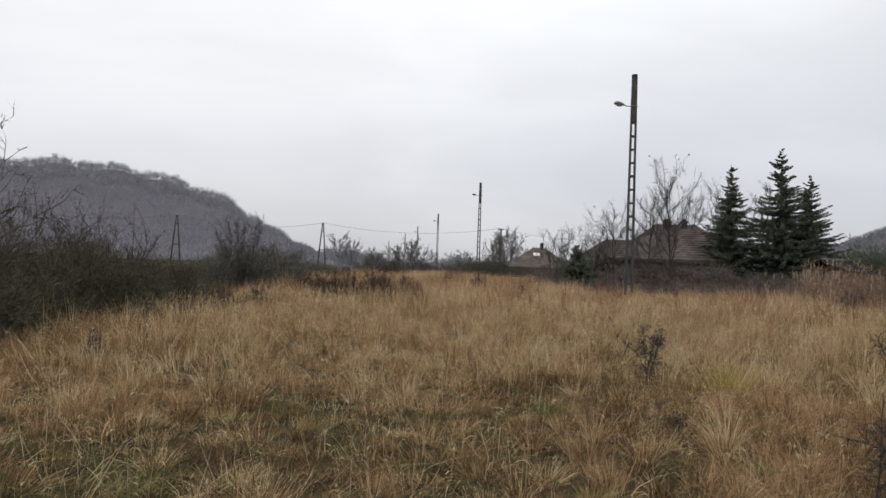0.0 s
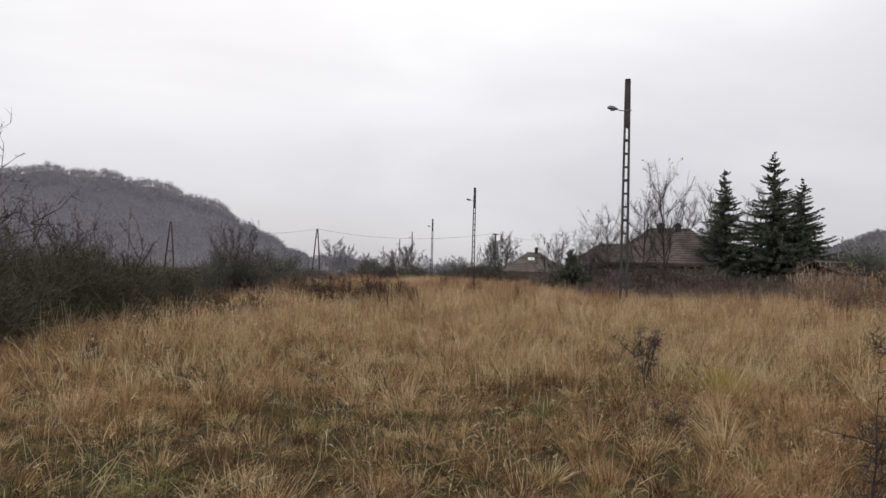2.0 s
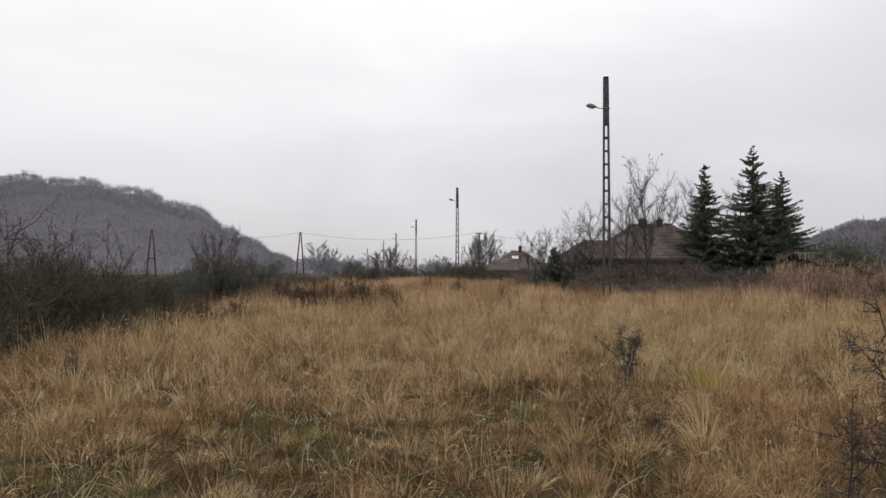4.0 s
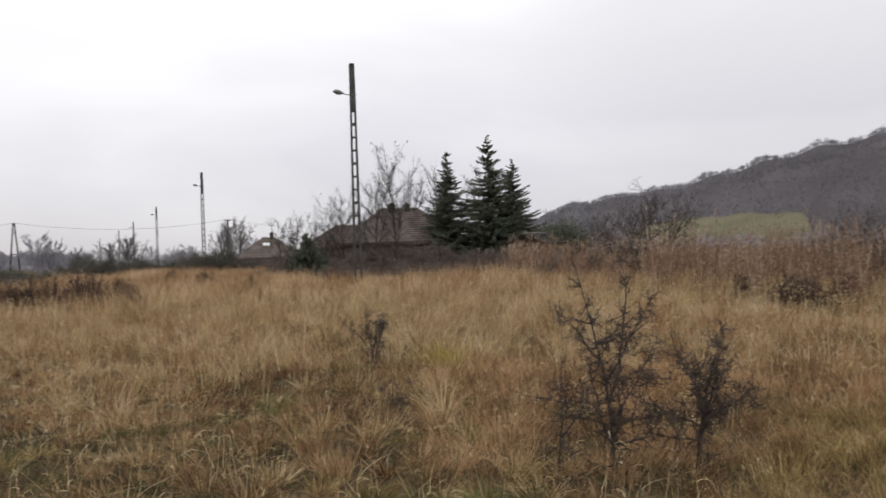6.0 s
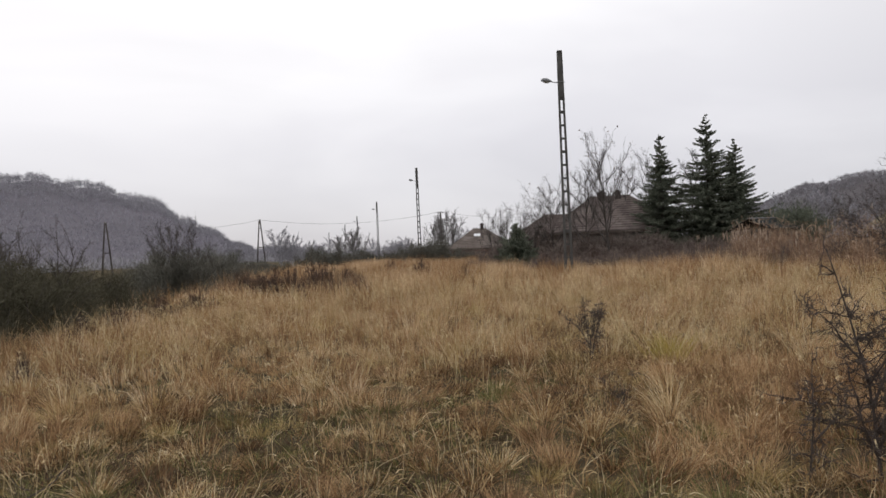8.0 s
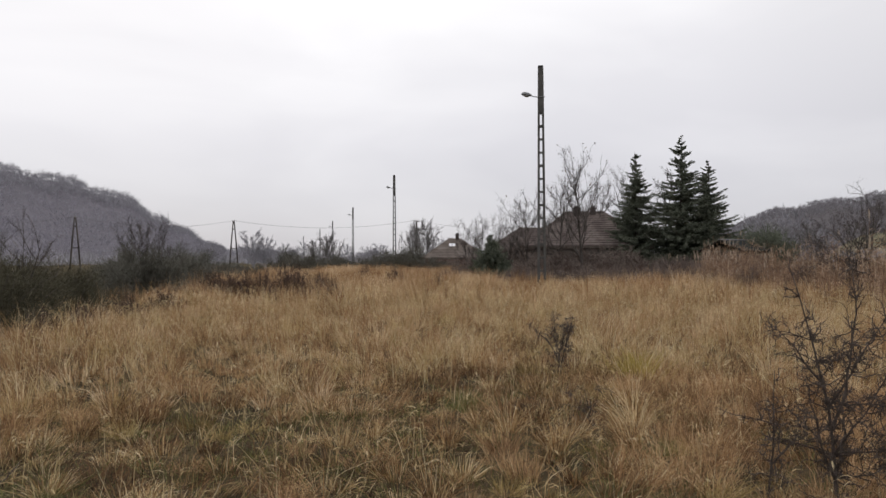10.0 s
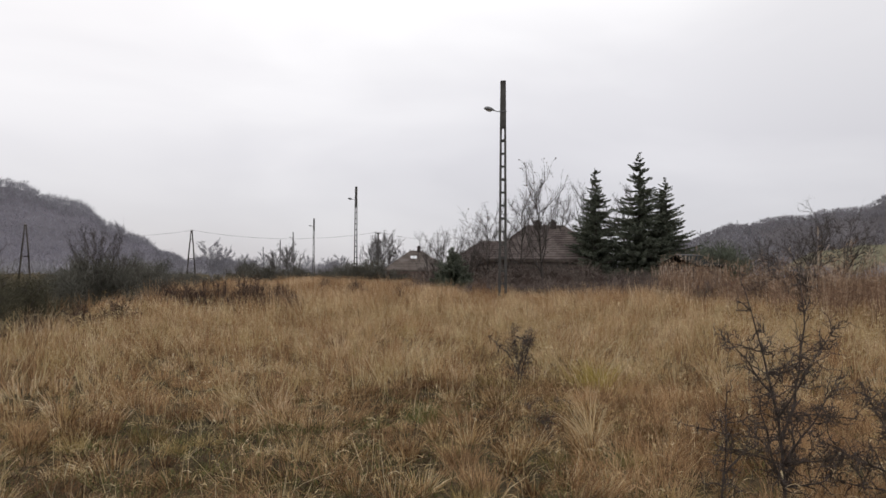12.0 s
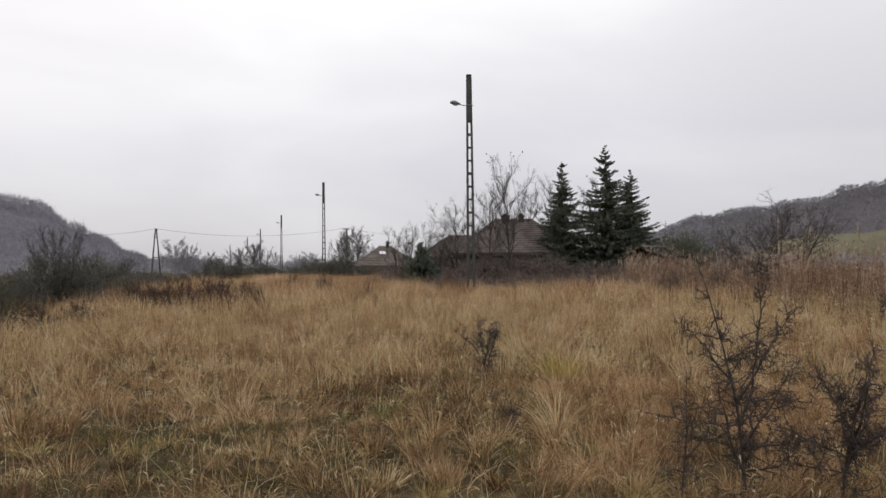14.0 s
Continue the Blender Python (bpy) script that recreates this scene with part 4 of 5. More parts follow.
def shed():
    p = polar(29.6, 56)
    ob = thing("shed", "long low garden shed with a dark felt roof", "shed", pose(p.x, p.y, -0.1, 0, 0, 28))
    part("wall", block("wall", (4.4, 3.0, 2.1), (0, 0, 0.95), M_TIMBER, 0.02), ob)
    for s in (-1, 1):
        part("roof_slope", block("roof_slope", (4.9, 1.95, 0.09), (0, s * 0.86, 2.38), M_SLATE, 0.01, Matrix.Rotation(-s * 0.42, 4, "X")), ob)
    part("ridge_board", block("ridge_board", (4.9, 0.2, 0.08), (0, 0, 2.82), M_LAMP, 0.01), ob)
    part("door", block("door", (0.9, 0.05, 1.8), (-1.2, -1.53, 0.85), M_TIMBER, 0.01), ob)


shed()


# ---- grass and weeds ----
def patches(x, y):
    """Slow variation over the field, 0 to 1."""
    return 0.5 + 0.25 * np.sin(x * 0.55 + 1.7 * np.sin(y * 0.31 + 0.4)) + 0.25 * np.sin(y * 0.62 + 1.4 * np.sin(x * 0.43))


def field_spots(n, r0, r1, a0=-38, a1=64, west=-7.6):
    az = np.radians(rng.uniform(a0, a1, n))
    d = np.sqrt(rng.uniform(r0 * r0, r1 * r1, n))
    x, y = d * np.sin(az), d * np.cos(az)
    keep = x > west + rng.normal(0, 0.35, n)
    return x[keep], y[keep]


def tufts(name, label, n, r0, r1, per, height, width, segs, mat, spread=0.13, lean=0.38, bend=0.45, keep=None, west=-7.6, rise=0.0, fall=0.0, **where):
    cx, cy = field_spots(n, r0, r1, west=west, **where)
    far = np.hypot(cx, cy)
    chance = np.clip((far - r0) / max(rise, 1e-6), 0, 1) * np.clip((r1 - far) / max(fall, 1e-6), 0, 1)
    k = rng.random(len(cx)) < chance
    cx, cy = cx[k], cy[k]
    if keep is not None:
        k = keep(cx, cy)
        cx, cy = cx[k], cy[k]
    m = len(cx)
    vigour = (0.55 + 0.7 * patches(cx, cy)) * rng.uniform(0.5, 1.4, m)
    i = np.repeat(np.arange(m), per)
    k = len(i)
    ang, rad = rng.uniform(0, 2 * math.pi, k), np.abs(rng.normal(0, spread, k))
    x, y = cx[i] + np.cos(ang) * rad, cy[i] + np.sin(ang) * rad
    out = rad / spread * lean * 0.5 + np.abs(rng.normal(0, lean * 0.5, k))
    drift = rng.normal(0, 0.24, (m, 2))[i]
    way = np.stack([np.cos(ang) * out + drift[:, 0], np.sin(ang) * out + drift[:, 1], np.ones(k)], -1)
    way /= np.linalg.norm(way, axis=1, keepdims=True)
    L = rng.uniform(*height, k) * vigour[i]
    ba = ang + rng.normal(0, 0.9, k)
    bf = np.abs(rng.normal(0, bend, k))
    bv = np.stack([np.cos(ba) * bf, np.sin(ba) * bf, -0.45 * bf], -1)
    base = np.stack([x, y, drop(x, y) - 0.02], -1)
    v, t = ribbons(base, way, L, rng.uniform(0.6, 1.4, k) * width, bv, segs)
    own = np.repeat(rng.uniform(-0.5, 0.5, m)[i], 2 * segs + 1)
    tagged(new(name, mesh_of(name, v, t, mat, tuft=own)), label, "grass", kind="stuff")


def scatter(tries, r0, r1, gap, a0=-38, a1=64, west=-7.4):
    """Spots over the field that keep a distance from one another."""
    cells, out = {}, []
    for x, y in zip(*field_spots(tries, r0, r1, a0, a1, west)):
        i, j = int(x // gap), int(y // gap)
        if all((x - u) ** 2 + (y - v) ** 2 > gap * gap for a in (-1, 0, 1) for b in (-1, 0, 1) for u, v in cells.get((i + a, j + b), ())):
            cells.setdefault((i, j), []).append((x, y))
            out.append((x, y))
    return np.array(out)


def tussocks(name, label, spots, blades, radius, height, width, segs, mat, flop=0.5, lean=0.32, skew=1.0):
    """Separate dense tussocks: blades that fan out of one crown and hang over at their tips."""
    m = len(spots)
    R = rng.uniform(*radius, m)
    H = (height[0] + (height[1] - height[0]) * rng.random(m) ** skew) * (0.72 + 0.5 * patches(spots[:, 0] * 1.7, spots[:, 1] * 1.7)) * np.interp(np.hypot(spots[:, 0], spots[:, 1]), [4.5, 9, 15], [0.80, 0.88, 1.0] if segs > 2 else [0.45, 0.60, 1.0])
    nod = rng.normal(0, 0.17, (m, 2))
    i = np.repeat(np.arange(m), blades)
    k = len(i)
    ang, f = rng.uniform(0, 2 * math.pi, k), np.sqrt(rng.random(k))
    x, y = spots[i, 0] + np.cos(ang) * f * R[i], spots[i, 1] + np.sin(ang) * f * R[i]
    out = f * lean + np.abs(rng.normal(0, 0.14, k))
    way = np.stack([np.cos(ang) * out + nod[i, 0], np.sin(ang) * out + nod[i, 1], np.ones(k)], -1)
    way /= np.linalg.norm(way, axis=1, keepdims=True)
    L = H[i] * rng.uniform(0.45, 1.12, k) * (1 - 0.22 * f)
    ba, bf = ang + rng.normal(0, 0.8, k), np.abs(rng.normal(0, flop, k))
    bend = np.stack([np.cos(ba) * bf, np.sin(ba) * bf, -0.5 * bf], -1)
    v, t = ribbons(np.stack([x, y, drop(x, y) - 0.03], -1), way, L, rng.uniform(0.6, 1.4, k) * width, bend, segs)
    own = np.repeat(rng.uniform(-0.5, 0.5, m)[i], 2 * segs + 1)
    tagged(new(name, mesh_of(name, v, t, mat, tuft=own)), label, "grass", kind="stuff")


def open_field(x, y):
    """False where undergrowth ends the field before the gardens."""
    az = np.degrees(np.arctan2(x, y))
    return ~((az > 11.5) & (az < 31) & (np.hypot(x, y) > 38 + 2 * np.sin(az * 1.7)))


def mottle(x, y, k=0.0):
    """Quick variation from tuft to tuft, 0 to 1."""
    return 0.5 + 0.27 * np.sin(x * 4.3 + k + 1.9 * np.sin(y * 3.1 + k)) + 0.23 * np.sin(y * 5.2 - k + 1.6 * np.sin(x * 2.7))


def sward(x, y):
    """Where the tall grass gives way to low green."""
    return rng.random(len(x)) < np.where(np.hypot(x, y) < 9, -0.1 + 1.25 * patches(x * 2.3 + 3, y * 2.1) + 0.5 * np.clip((x - 1.5) / 2, 0, 1), 1.0)


TALL = "tall dry tan grass in tufts covering the field"
near = scatter(9000, 3.2, 11, 0.31)
near = near[rng.random(len(near)) < 0.62 + 0.8 * patches(near[:, 0] * 2.3 + 3, near[:, 1] * 2.1) + 0.6 * np.clip((near[:, 0] - 1.2) / 2, 0, 1)]
sort = mottle(near[:, 0], near[:, 1]) + rng.normal(0, 0.2, len(near))
FADING = "yellow-green fading grass tussocks in the dry field"
RUSTY = "fine rust-brown grass tussocks in the dry field"
tussocks("tussock_grass", TALL, near[sort > 0.5], 190, (0.06, 0.16), (0.20, 0.58), 0.0056, 3, M_GRASS, 0.6, 0.36, 1.5)
tussocks("rusty_grass", RUSTY, near[sort < 0.42], 230, (0.07, 0.18), (0.18, 0.54), 0.0044, 3, M_RUST, 0.5, 0.32, 1.5)
tussocks("olive_grass", FADING, near[(sort >= 0.42) & (sort <= 0.5)], 190, (0.06, 0.15), (0.16, 0.48), 0.0056, 3, M_OLIVE, 0.7, 0.36, 1.5)
middle = scatter(16000, 7.5, 25, 0.42)
far = np.hypot(middle[:, 0], middle[:, 1])
middle = middle[rng.random(len(middle)) < np.interp(far, [7.5, 10.5], [0.1, 1.0])]
sort = mottle(middle[:, 0] * 0.7, middle[:, 1] * 0.7, 1.0) + rng.normal(0, 0.22, len(middle))
tussocks("tussock_grass", TALL, middle[sort > 0.42], 105, (0.08, 0.22), (0.44, 0.84), 0.0078, 2, M_GRASS_TOP, 0.4, 0.26)
tussocks("rusty_grass", RUSTY, middle[sort < 0.34], 115, (0.08, 0.22), (0.40, 0.76), 0.0068, 2, M_RUST, 0.4, 0.26)
tussocks("olive_grass", FADING, middle[(sort >= 0.34) & (sort <= 0.42)], 105, (0.08, 0.20), (0.38, 0.70), 0.0074, 2, M_OLIVE, 0.45, 0.26)
near = scatter(4000, 3.2, 13, 0.44)
tussocks("curled_straw", "bleached hooked grass blades standing over the tussocks", near, 9, (0.04, 0.15), (0.20, 0.50), 0.0072, 4, M_STRAW, 0.8, 0.45, 1.3)
tufts("grass_stems", TALL, 800, 3.0, 13.5, 12, (0.20, 0.42), 0.0056, 3, M_GRASS, 0.10, 0.35, 0.6, keep=sward, fall=5)
tufts("grass_litter", "dark matted dead grass between the tufts", 1800, 3.0, 11, 44, (0.08, 0.26), 0.0075, 1, M_LITTER, 0.22, 2.4, 0.4)
tufts("thin_grass", TALL, 1000, 8, 24, 30, (0.22, 0.5), 0.0085, 2, M_GRASS, 0.22, rise=3)
tufts("far_grass", "tall dry tan grass covering the far field", 8200, 21, 62, 38, (0.52, 0.95), 0.019, 1, M_GRASS_TOP, 0.18, 0.24, 0.16, rise=4, keep=open_field)
tufts("far_grass", "tall dry tan grass covering the far field", 3600, 21, 62, 26, (0.4, 0.8), 0.022, 1, M_GRASS, 0.34, 0.3, 0.2, rise=3, keep=open_field)
tufts("tussock_grass", TALL, 330, 4.2, 10, 90, (0.16, 0.44), 0.0056, 3, M_RUST, 0.12, 0.35, 0.45, rise=2, a0=20, a1=64)
tufts("far_grass", "tall dry tan grass covering the far field", 2600, 58, 96, 30, (0.6, 1.0), 0.035, 1, M_GRASS_TOP, 0.3, 0.24, 0.16, a0=-9, a1=7.5)
tufts("tussock_grass", TALL, 100, 4.0, 7.5, 80, (0.2, 0.46), 0.006, 3, M_OLIVE, 0.12, 0.35, 0.45, a0=46, a1=64)
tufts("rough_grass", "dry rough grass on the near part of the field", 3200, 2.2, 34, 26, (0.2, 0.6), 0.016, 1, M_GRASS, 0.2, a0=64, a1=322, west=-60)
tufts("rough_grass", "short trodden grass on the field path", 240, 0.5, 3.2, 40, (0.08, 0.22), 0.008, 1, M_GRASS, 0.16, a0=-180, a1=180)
tufts("low_grass", "short green and olive grass under dry tufts", 900, 3.0, 11, 60, (0.06, 0.2), 0.007, 1, M_GREEN, 0.18, 0.9, 0.5, fall=3)
tufts("green_grass", "fresh green grass patches between dry tufts", 300, 3.0, 10, 100, (0.08, 0.26), 0.0062, 2, M_GREEN, 0.12, 0.6, 0.6, keep=lambda x, y: ~sward(x, y), fall=3)
tufts("straw", "bleached bent straws lying over the grass", 520, 3.2, 14, 12, (0.16, 0.40), 0.0066, 3, M_STRAW, 0.08, 0.6, 1.0)
tufts("straw", "bleached standing straws in the grass", 2600, 9, 40, 12, (0.44, 0.85), 0.011, 2, M_STRAW, 0.12, 0.35, 0.35)


def seeding_grass():
    """Bleached stalks with drooping pale heads over the tussocks."""
    x, y = field_spots(6500, 3.4, 24, west=-5.2)
    n = len(x)
    far = np.hypot(x, y)
    base = np.stack([x, y, drop(x, y) - 0.02], -1)
    way = np.stack([rng.normal(0, 0.16, n), rng.normal(0, 0.16, n), np.ones(n)], -1)
    L = rng.uniform(0.6, 1.05, n) * np.interp(far, [4, 8, 15], [0.42, 0.56, 0.84])
    stalk = ribbons(base, way, L, 0.0028 + 0.0002 * far, np.zeros((n, 3)), 2, 0.7)
    k = np.repeat(np.arange(n), 2)
    ang = rng.uniform(0, 2 * math.pi, n)[k] + rng.normal(0, 0.5, len(k))
    d = np.stack([np.cos(ang) * 0.6, np.sin(ang) * 0.6, np.full(len(k), 0.8)], -1)
    bend = np.stack([np.cos(ang) * 0.6, np.sin(ang) * 0.6, np.full(len(k), -1.0)], -1)
    tip = base[k] + way[k] * (L[k] * rng.uniform(0.8, 0.99, len(k)))[:, None]
    head = ribbons(tip, d, rng.uniform(0.05, 0.13, len(k)), 0.0044 + 0.00055 * far[k], bend, 3, 0.5)
    tagged(new("seeding_grass", mesh_of("seeding_grass", *merge([stalk, head]), M_STRAW)), "bleached grass stalks with drooping pale seed heads", "grass", kind="stuff")


seeding_grass()


def weed_clump(h, w, n=110):
    """Dead upright weed stalks with short side shoots."""
    ang, rad = rng.uniform(0, 2 * math.pi, n), np.abs(rng.normal(0, 0.3, n)) * w
    base = np.stack([np.cos(ang) * rad, np.sin(ang) * rad, np.full(n, -0.03)], -1)
    way = np.stack([rng.normal(0, 0.16, n), rng.normal(0, 0.16, n), np.ones(n)], -1)
    L = h * rng.uniform(0.35, 1.0, n) * np.exp(-(rad / w) ** 2 * 2.2)
    a = ribbons(base, way, L, 0.016, rng.normal(0, 0.1, (n, 3)), 2, 0.5)
    k = np.repeat(np.arange(n), 14)
    b = base[k] + way[k] * (L[k] * rng.uniform(0.3, 1.0, len(k)))[:, None]
    d = rng.normal(0, 0.6, (len(k), 3)) + (0, 0, 0.7)
    s = ribbons(b, d / np.linalg.norm(d, axis=1, keepdims=True), rng.uniform(0.05, 0.22, len(k)) * h, 0.016, np.zeros((len(k), 3)), 1)
    return [("crown", mesh_of("crown", *a, M_WEED)), ("foliage", mesh_of("foliage", *s, M_WEED))]


WEEDS = [weed_clump(1.25, 1.5, 130) for _ in range(3)]
n = 0


def weeds(plan):
    global n
    for az, d, s, sz in plan:
        p = polar(az, d)
        stand("weed_clump", WEEDS[n % 3], "clump of dead dark brown weeds among dry grass", "weeds", p.x, p.y, n * 47, (s, s, sz), "weed clumps")
        n += 1


weeds((
    (-11.2, 27, 1.1, 0.95), (-9.8, 28, 1.1, 0.9), (-8.6, 27, 1, 0.95), (-7.3, 27, 0.9, 0.95), (-5.6, 25.5, 1.1, 1.2), (-4.7, 25, 1, 1.2),
    (-3, 30, 0.9, 0.9), (-2, 24, 0.6, 0.8), (-14.5, 22, 0.8, 0.62), (-17, 20, 0.7, 0.6), (-20, 18, 0.6, 0.55), (-22.5, 16.5, 0.5, 0.55),
    (-26, 11.5, 0.22, 0.42), (6.5, 30, 0.4, 0.75), (3, 40, 0.8, 0.9), (0.5, 46, 1, 0.9)))
weeds((
    (48.8, 18, 0.9, 0.8), (47.6, 18.6, 0.7, 0.75), (44.8, 20, 0.7, 0.7), (56.2, 16.5, 0.7, 0.75), (58.2, 17, 0.8, 0.85), (51.5, 20, 0.6, 0.7),
    (16.8, 46, 1.1, 1), (13, 45, 1, 0.9), (19.8, 45, 1.2, 1), (22.4, 47, 1, 1.05), (25, 44, 1.1, 1), (10.2, 46, 1.2, 0.9)))


def reeds(name, label, n, spots_of, tall, plume_share):
    x, y = spots_of(n)
    n = len(x)
    base = np.stack([x, y, drop(x, y) - 0.03], -1)
    way = np.stack([rng.normal(0, 0.10, n), rng.normal(0, 0.10, n), np.ones(n)], -1)
    L = tall[0] + (tall[1] - tall[0]) * rng.random(n) ** 1.8
    L = L * (0.62 + 0.55 * patches(x * 1.9, y * 1.9))
    bend = np.stack([rng.normal(0, 0.07, n), rng.normal(0, 0.07, n), np.zeros(n)], -1)
    stalk = ribbons(base, way, L, 0.014, bend, 3, 0.5)
    k = np.repeat(np.arange(n), 5)
    s = rng.uniform(0.25, 0.95, len(k))
    b = base[k] + way[k] * (L[k] * s)[:, None] + bend[k] * (L[k] * s * s)[:, None]
    ang = rng.uniform(0, 2 * math.pi, len(k))
    d = np.stack([np.cos(ang) * 0.7, np.sin(ang) * 0.7, rng.uniform(0.2, 1.1, len(k))], -1)
    leaf = ribbons(b, d, rng.uniform(0.18, 0.45, len(k)), 0.018, np.stack([np.cos(ang) * 0.2, np.sin(ang) * 0.2, -0.5 + 0 * ang], -1), 2)
    tagged(new(name, mesh_of(name, *merge([stalk, leaf]), M_REED)), label, "reeds", kind="stuff")
    i = np.where(rng.random(n) < plume_share)[0]
    tip = base[i] + way[i] * (L[i] * 0.97)[:, None] + bend[i] * (L[i] * 0.95)[:, None]
    k = np.repeat(np.arange(len(i)), 26)
    b = tip[k] + way[i][k] * rng.uniform(-0.16, 0.10, len(k))[:, None]
    d = rng.normal(0, 0.35, (len(k), 3)) + (0.15, 0, 0.85)
    pl = ribbons(b, d, rng.uniform(0.05, 0.13, len(k)), 0.016, np.zeros((len(k), 3)), 1)
    tagged(new("reed_plumes", mesh_of("reed_plumes", *pl, M_PLUME)), "pale feathery plumes on the reeds", "reeds", kind="stuff")


def reed_belt(n):
    az, d = rng.uniform(27, 66, n), rng.uniform(0, 1, n)
    near = np.interp(az, [27, 32, 40, 50, 66], [36, 27, 21, 18.5, 17]) + 2.2 * np.sin(az * 1.9) + np.abs(rng.normal(0, 3.0, n))
    d = near + d * np.interp(az, [27, 40, 66], [10, 13, 13])
    a = np.radians(az)
    return d * np.sin(a), d * np.cos(a)


def plume_corner(n):
    az, d = np.radians(rng.normal(27.2, 0.9, n)), rng.normal(40, 1.6, n)
    return d * np.sin(az), d * np.cos(az)


reeds("reed_belt", "tall reddish-brown dry reeds along the edge of the field", 7600, reed_belt, (1.15, 2.6), 0.09)
reeds("reed_clump", "dry reeds with pale feathery plumes before the spruces", 45, plume_corner, (1.7, 2.2), 0.7)


for az, d, s, sz in ((31.0, 34, 0.8, 0.9), (35.5, 30, 0.8, 1.0), (38.5, 30, 0.7, 0.9), (50.0, 28, 0.8, 1.0), (54.0, 25, 0.8, 1.0)):
    p = polar(az, d)
    stand("reed_scrub", BRUSH[n % 3], "brown twiggy scrub standing among dry reeds", "bush", p.x, p.y, n * 63, (s, s, sz), "scrub in the reeds")
    n += 1


# yellow-green tuft and old snow
def green_tuft():
    p = polar(22.3, 9.6)
    n = 420
    ang, rad = rng.uniform(0, 2 * math.pi, n), np.abs(rng.normal(0, 0.13, n))
    base = np.stack([p.x + np.cos(ang) * rad, p.y + np.sin(ang) * rad, np.full(n, float(drop(p.x, p.y)) - 0.02)], -1)
    way = np.stack([np.cos(ang) * rad * 1.6, np.sin(ang) * rad * 1.6, np.ones(n)], -1)
    v, t = ribbons(base, way, rng.uniform(0.25, 0.62, n), 0.007, np.stack([np.cos(ang), np.sin(ang), -0.6 + 0 * ang], -1) * 0.25, 3)
    tagged(new("green_tuft", mesh_of("green_tuft", v, t, M_TUFT)), "yellow-green grass tuft among dry tan grass", "grass", kind="stuff")


M_TUFT = material("yellow_green_grass", [(0.28, 0.22, 0.06), (0.44, 0.35, 0.10), (0.57, 0.45, 0.17)], 2.0, 0.8, island=0.8, through_light=0.35)
green_tuft()


def snow_patch(x, y, w, l, turn):
    bm = bmesh.new()
    bmesh.ops.create_icosphere(bm, subdivisions=3, radius=1)
    for v in bm.verts:
        k = 1 + 0.35 * noise.noise(v.co * 1.7 + Vector((x, y, 0)))
        v.co = Vector((v.co.x * w * k, v.co.y * l * k, v.co.z * 0.07))
    ob = new("snow_patch", bm_mesh("snow_patch", bm, M_SNOW))
    ob.matrix_basis = pose(x, y, float(drop(x, y)) + 0.01, 0, 0, turn)
    tagged(ob, "thin patch of old snow on the ground", "snow", group="snow patches")


for x, y, w, l, a in ((-8.9, 14.4, 0.5, 0.35, 10), (-9.6, 16.0, 0.7, 0.35, 30), (-15.0, 23.5, 1.3, 0.6, 10), (-17.2, 25.2, 0.9, 0.5, 60), (-13.4, 24.8, 0.5, 0.3, 0), (-19.0, 28, 1.2, 0.6, 30), (-8.5, 62, 1.6, 0.7, 5), (-12, 60, 1.3, 0.6, 15), (-5.5, 66, 1.2, 0.5, 0)):
    snow_patch(x, y, w, l, a)

# thorn bushes in the foreground
rng = np.random.default_rng(31)
p = polar(36.1, 5.5)
stand("thorn_bush", thorn_bush(((0, -0.01, 0.0, 1, 1.60, 0.017), (0.86, -0.62, 0.1, 0.80, 0.46, 0.011), (0.45, 0.36, 0.1, 0.95, 1.12, 0.013), (0.62, 0.50, -0.1, 0.80, 0.78, 0.010),
                               (0.25, -0.32, -0.1, 1, 0.62, 0.011), (0.3, -1.0, 0.1, 0.25, 0.46, 0.008), (0.3, 0.45, -0.3, 0.8, 0.70, 0.010), (0.42, 1.0, 0.1, 0.35, 0.58, 0.008),
                               (0.62, 0.9, -0.2, 0.2, 0.5, 0.007), (0.2, 0.3, 0.6, 0.8, 0.6, 0.009), (0.25, -0.3, -0.5, 0.7, 0.55, 0.009), (0.15, 0.9, 0.2, 0.3, 0.5, 0.008),
                               (1.15, -0.9, 0.1, 0.2, 0.34, 0.006), (1.0, 0.8, 0.2, 0.3, 0.3, 0.006)), 34),
      "leafless dark thorn bush with crooked spiny branches in grass", "bush", p.x, p.y, -35)
p = polar(31.6, 5.4)
stand("thorn_bush", thorn_bush(((0, -0.12, 0, 1, 0.92, 0.010), (0.55, -0.9, 0.1, 0.1, 0.22, 0.006), (0.3, 0.7, 0.1, 0.7, 0.35, 0.007)), 28), "single crooked thorn stem beside a larger bush", "bush", p.x, p.y, -31)
p = polar(42.0, 5.7)
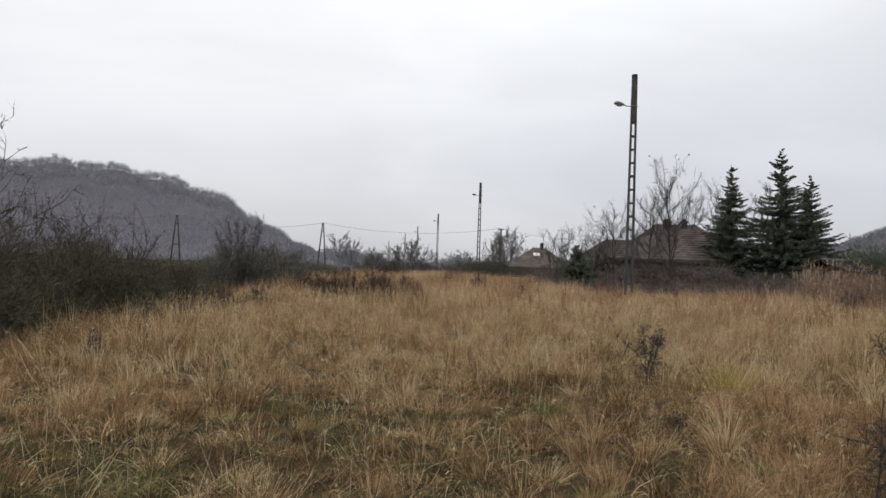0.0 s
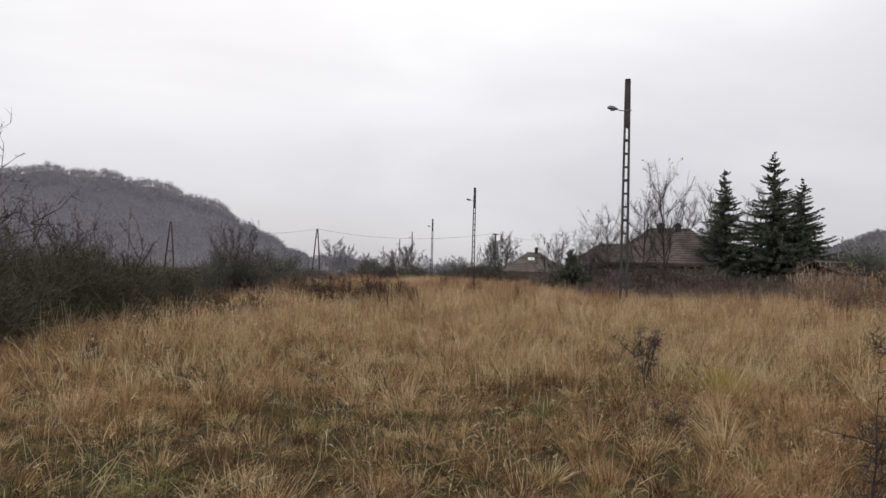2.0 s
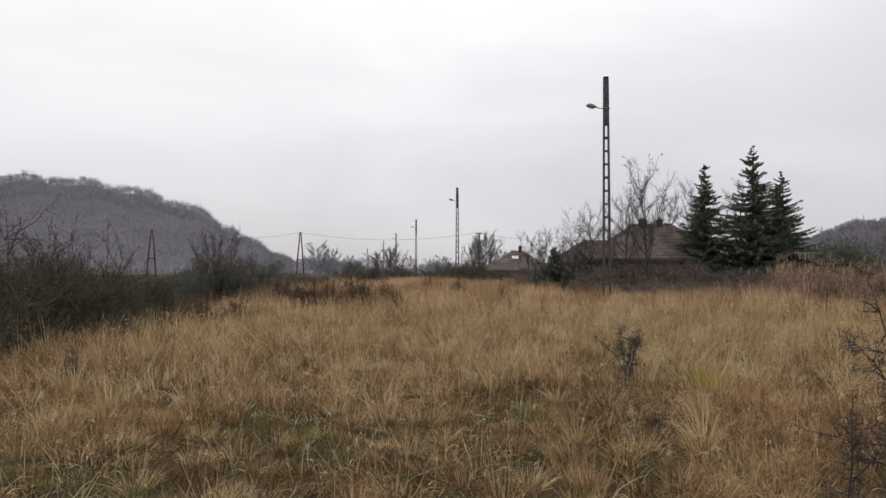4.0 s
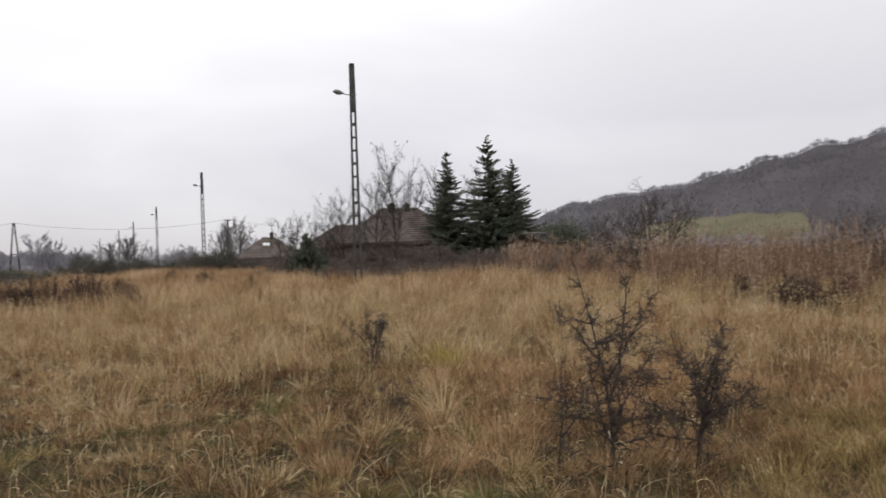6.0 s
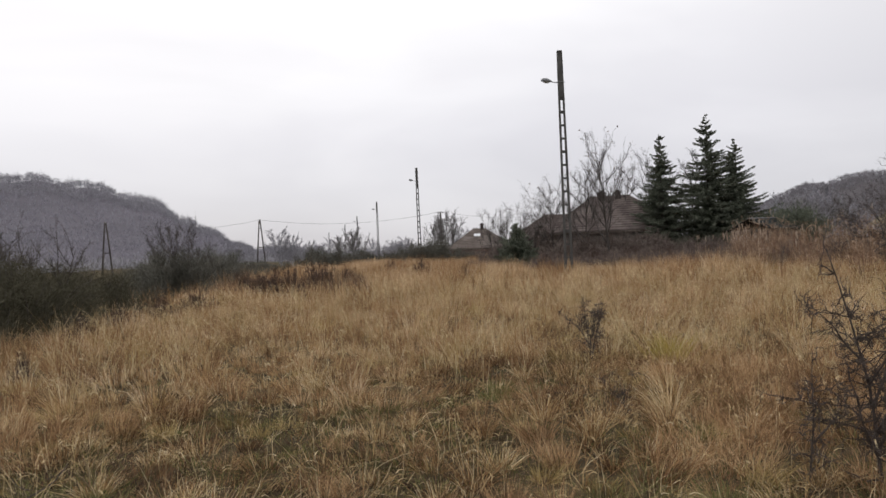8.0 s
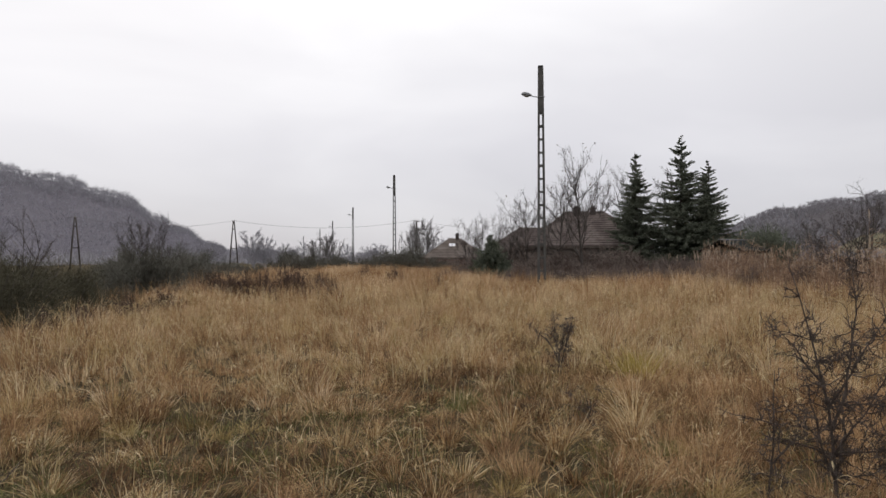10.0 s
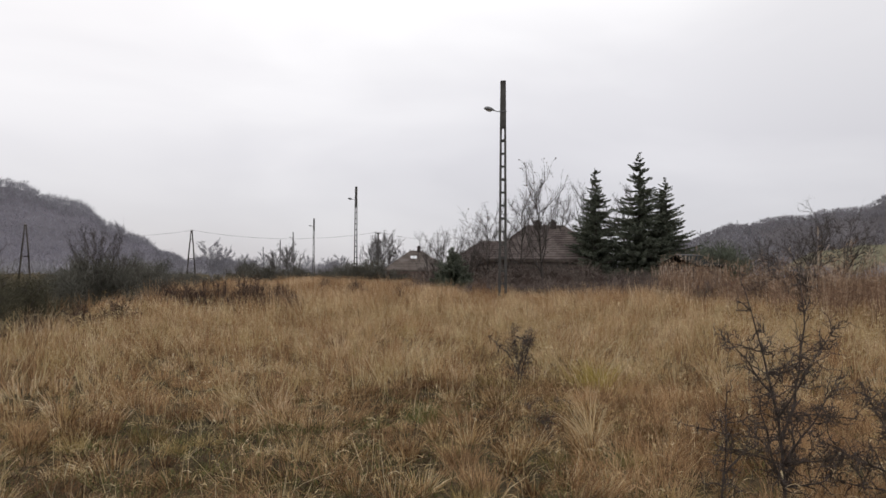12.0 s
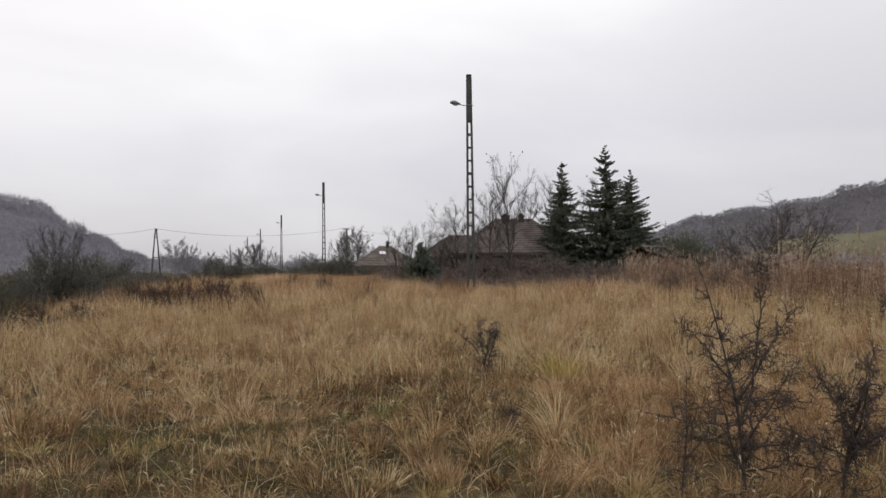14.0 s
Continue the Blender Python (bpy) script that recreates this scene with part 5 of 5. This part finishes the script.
stand("thorn_bush", thorn_bush(((0, 0.20, 0, 1, 1.12, 0.013), (0.35, 0.42, 0.1, 0.8, 0.7, 0.011), (0.3, -0.8, 0.1, 0.5, 0.5, 0.010), (0.45, 0.9, 0.0, 0.1, 0.42, 0.008), (0.5, -0.4, 0.3, 0.6, 0.45, 0.009),
                               (0.2, 0.3, 0.5, 0.7, 0.6, 0.009), (0.4, -0.2, -0.5, 0.8, 0.5, 0.009), (0.3, 0.9, -0.2, 0.5, 0.5, 0.009), (0.2, -0.9, -0.1, 0.15, 0.4, 0.008)), 48), "low dense leafless thorn bush in grass", "bush", p.x, p.y, -42)
p = polar(16.5, 9.4)
stand("thorn_shrub", thorn_bush(((0, 0.02, 0, 1, 0.9, 0.014), (0.1, 0.2, 0.1, 1, 0.75, 0.012), (0.15, -0.2, 0.1, 1, 0.68, 0.012), (0.3, 0.32, -0.2, 1, 0.5, 0.008), (0.2, -0.15, 0.3, 1, 0.65, 0.008),
                                (0.4, -0.32, 0.0, 1, 0.4, 0.007), (0.3, 0.15, -0.3, 1, 0.5, 0.007)), 26),
      "small dark leafless shrub among tall dry grass", "bush", p.x, p.y, -16)


p = polar(19.0, 6.8)
stand("dry_herb", thorn_bush(((0, 0.02, 0, 1, 0.40, 0.005), (0.06, 0.5, 0.1, 1, 0.34, 0.004), (0.06, -0.5, 0.1, 1, 0.34, 0.004), (0.04, 0.2, 0.5, 1, 0.3, 0.004)), 16),
      "dried grey-brown herb among grass tussocks", "weeds", p.x, p.y, 10)

# a fallen dark twig on the grass
p = polar(-27.6, 5.3)
bits = [tube(limb((0, 0, 0.1), (1, 0.2, 0.5), 0.5, 8, 0.12, 0.02), np.linspace(0.007, 0.003, 9), 6)]
for z in (0.16, 0.24, 0.3):
    bits.append(tube(limb((z * 1.4 - 0.12, 0.0, z), rng.normal(0, 1, 3) + (0.5, 0, 0.6), 0.16, 5, 0.2, 0.0), np.linspace(0.004, 0.0015, 6), 4))
ob = new("fallen_twig", mesh_of("fallen_twig", *merge(bits), M_THORN, True))
ob.matrix_basis = pose(p.x, p.y, float(drop(p.x, p.y)), 0, 0, 12)
tagged(ob, "dark broken twig leaning in trampled dry grass", "twig")
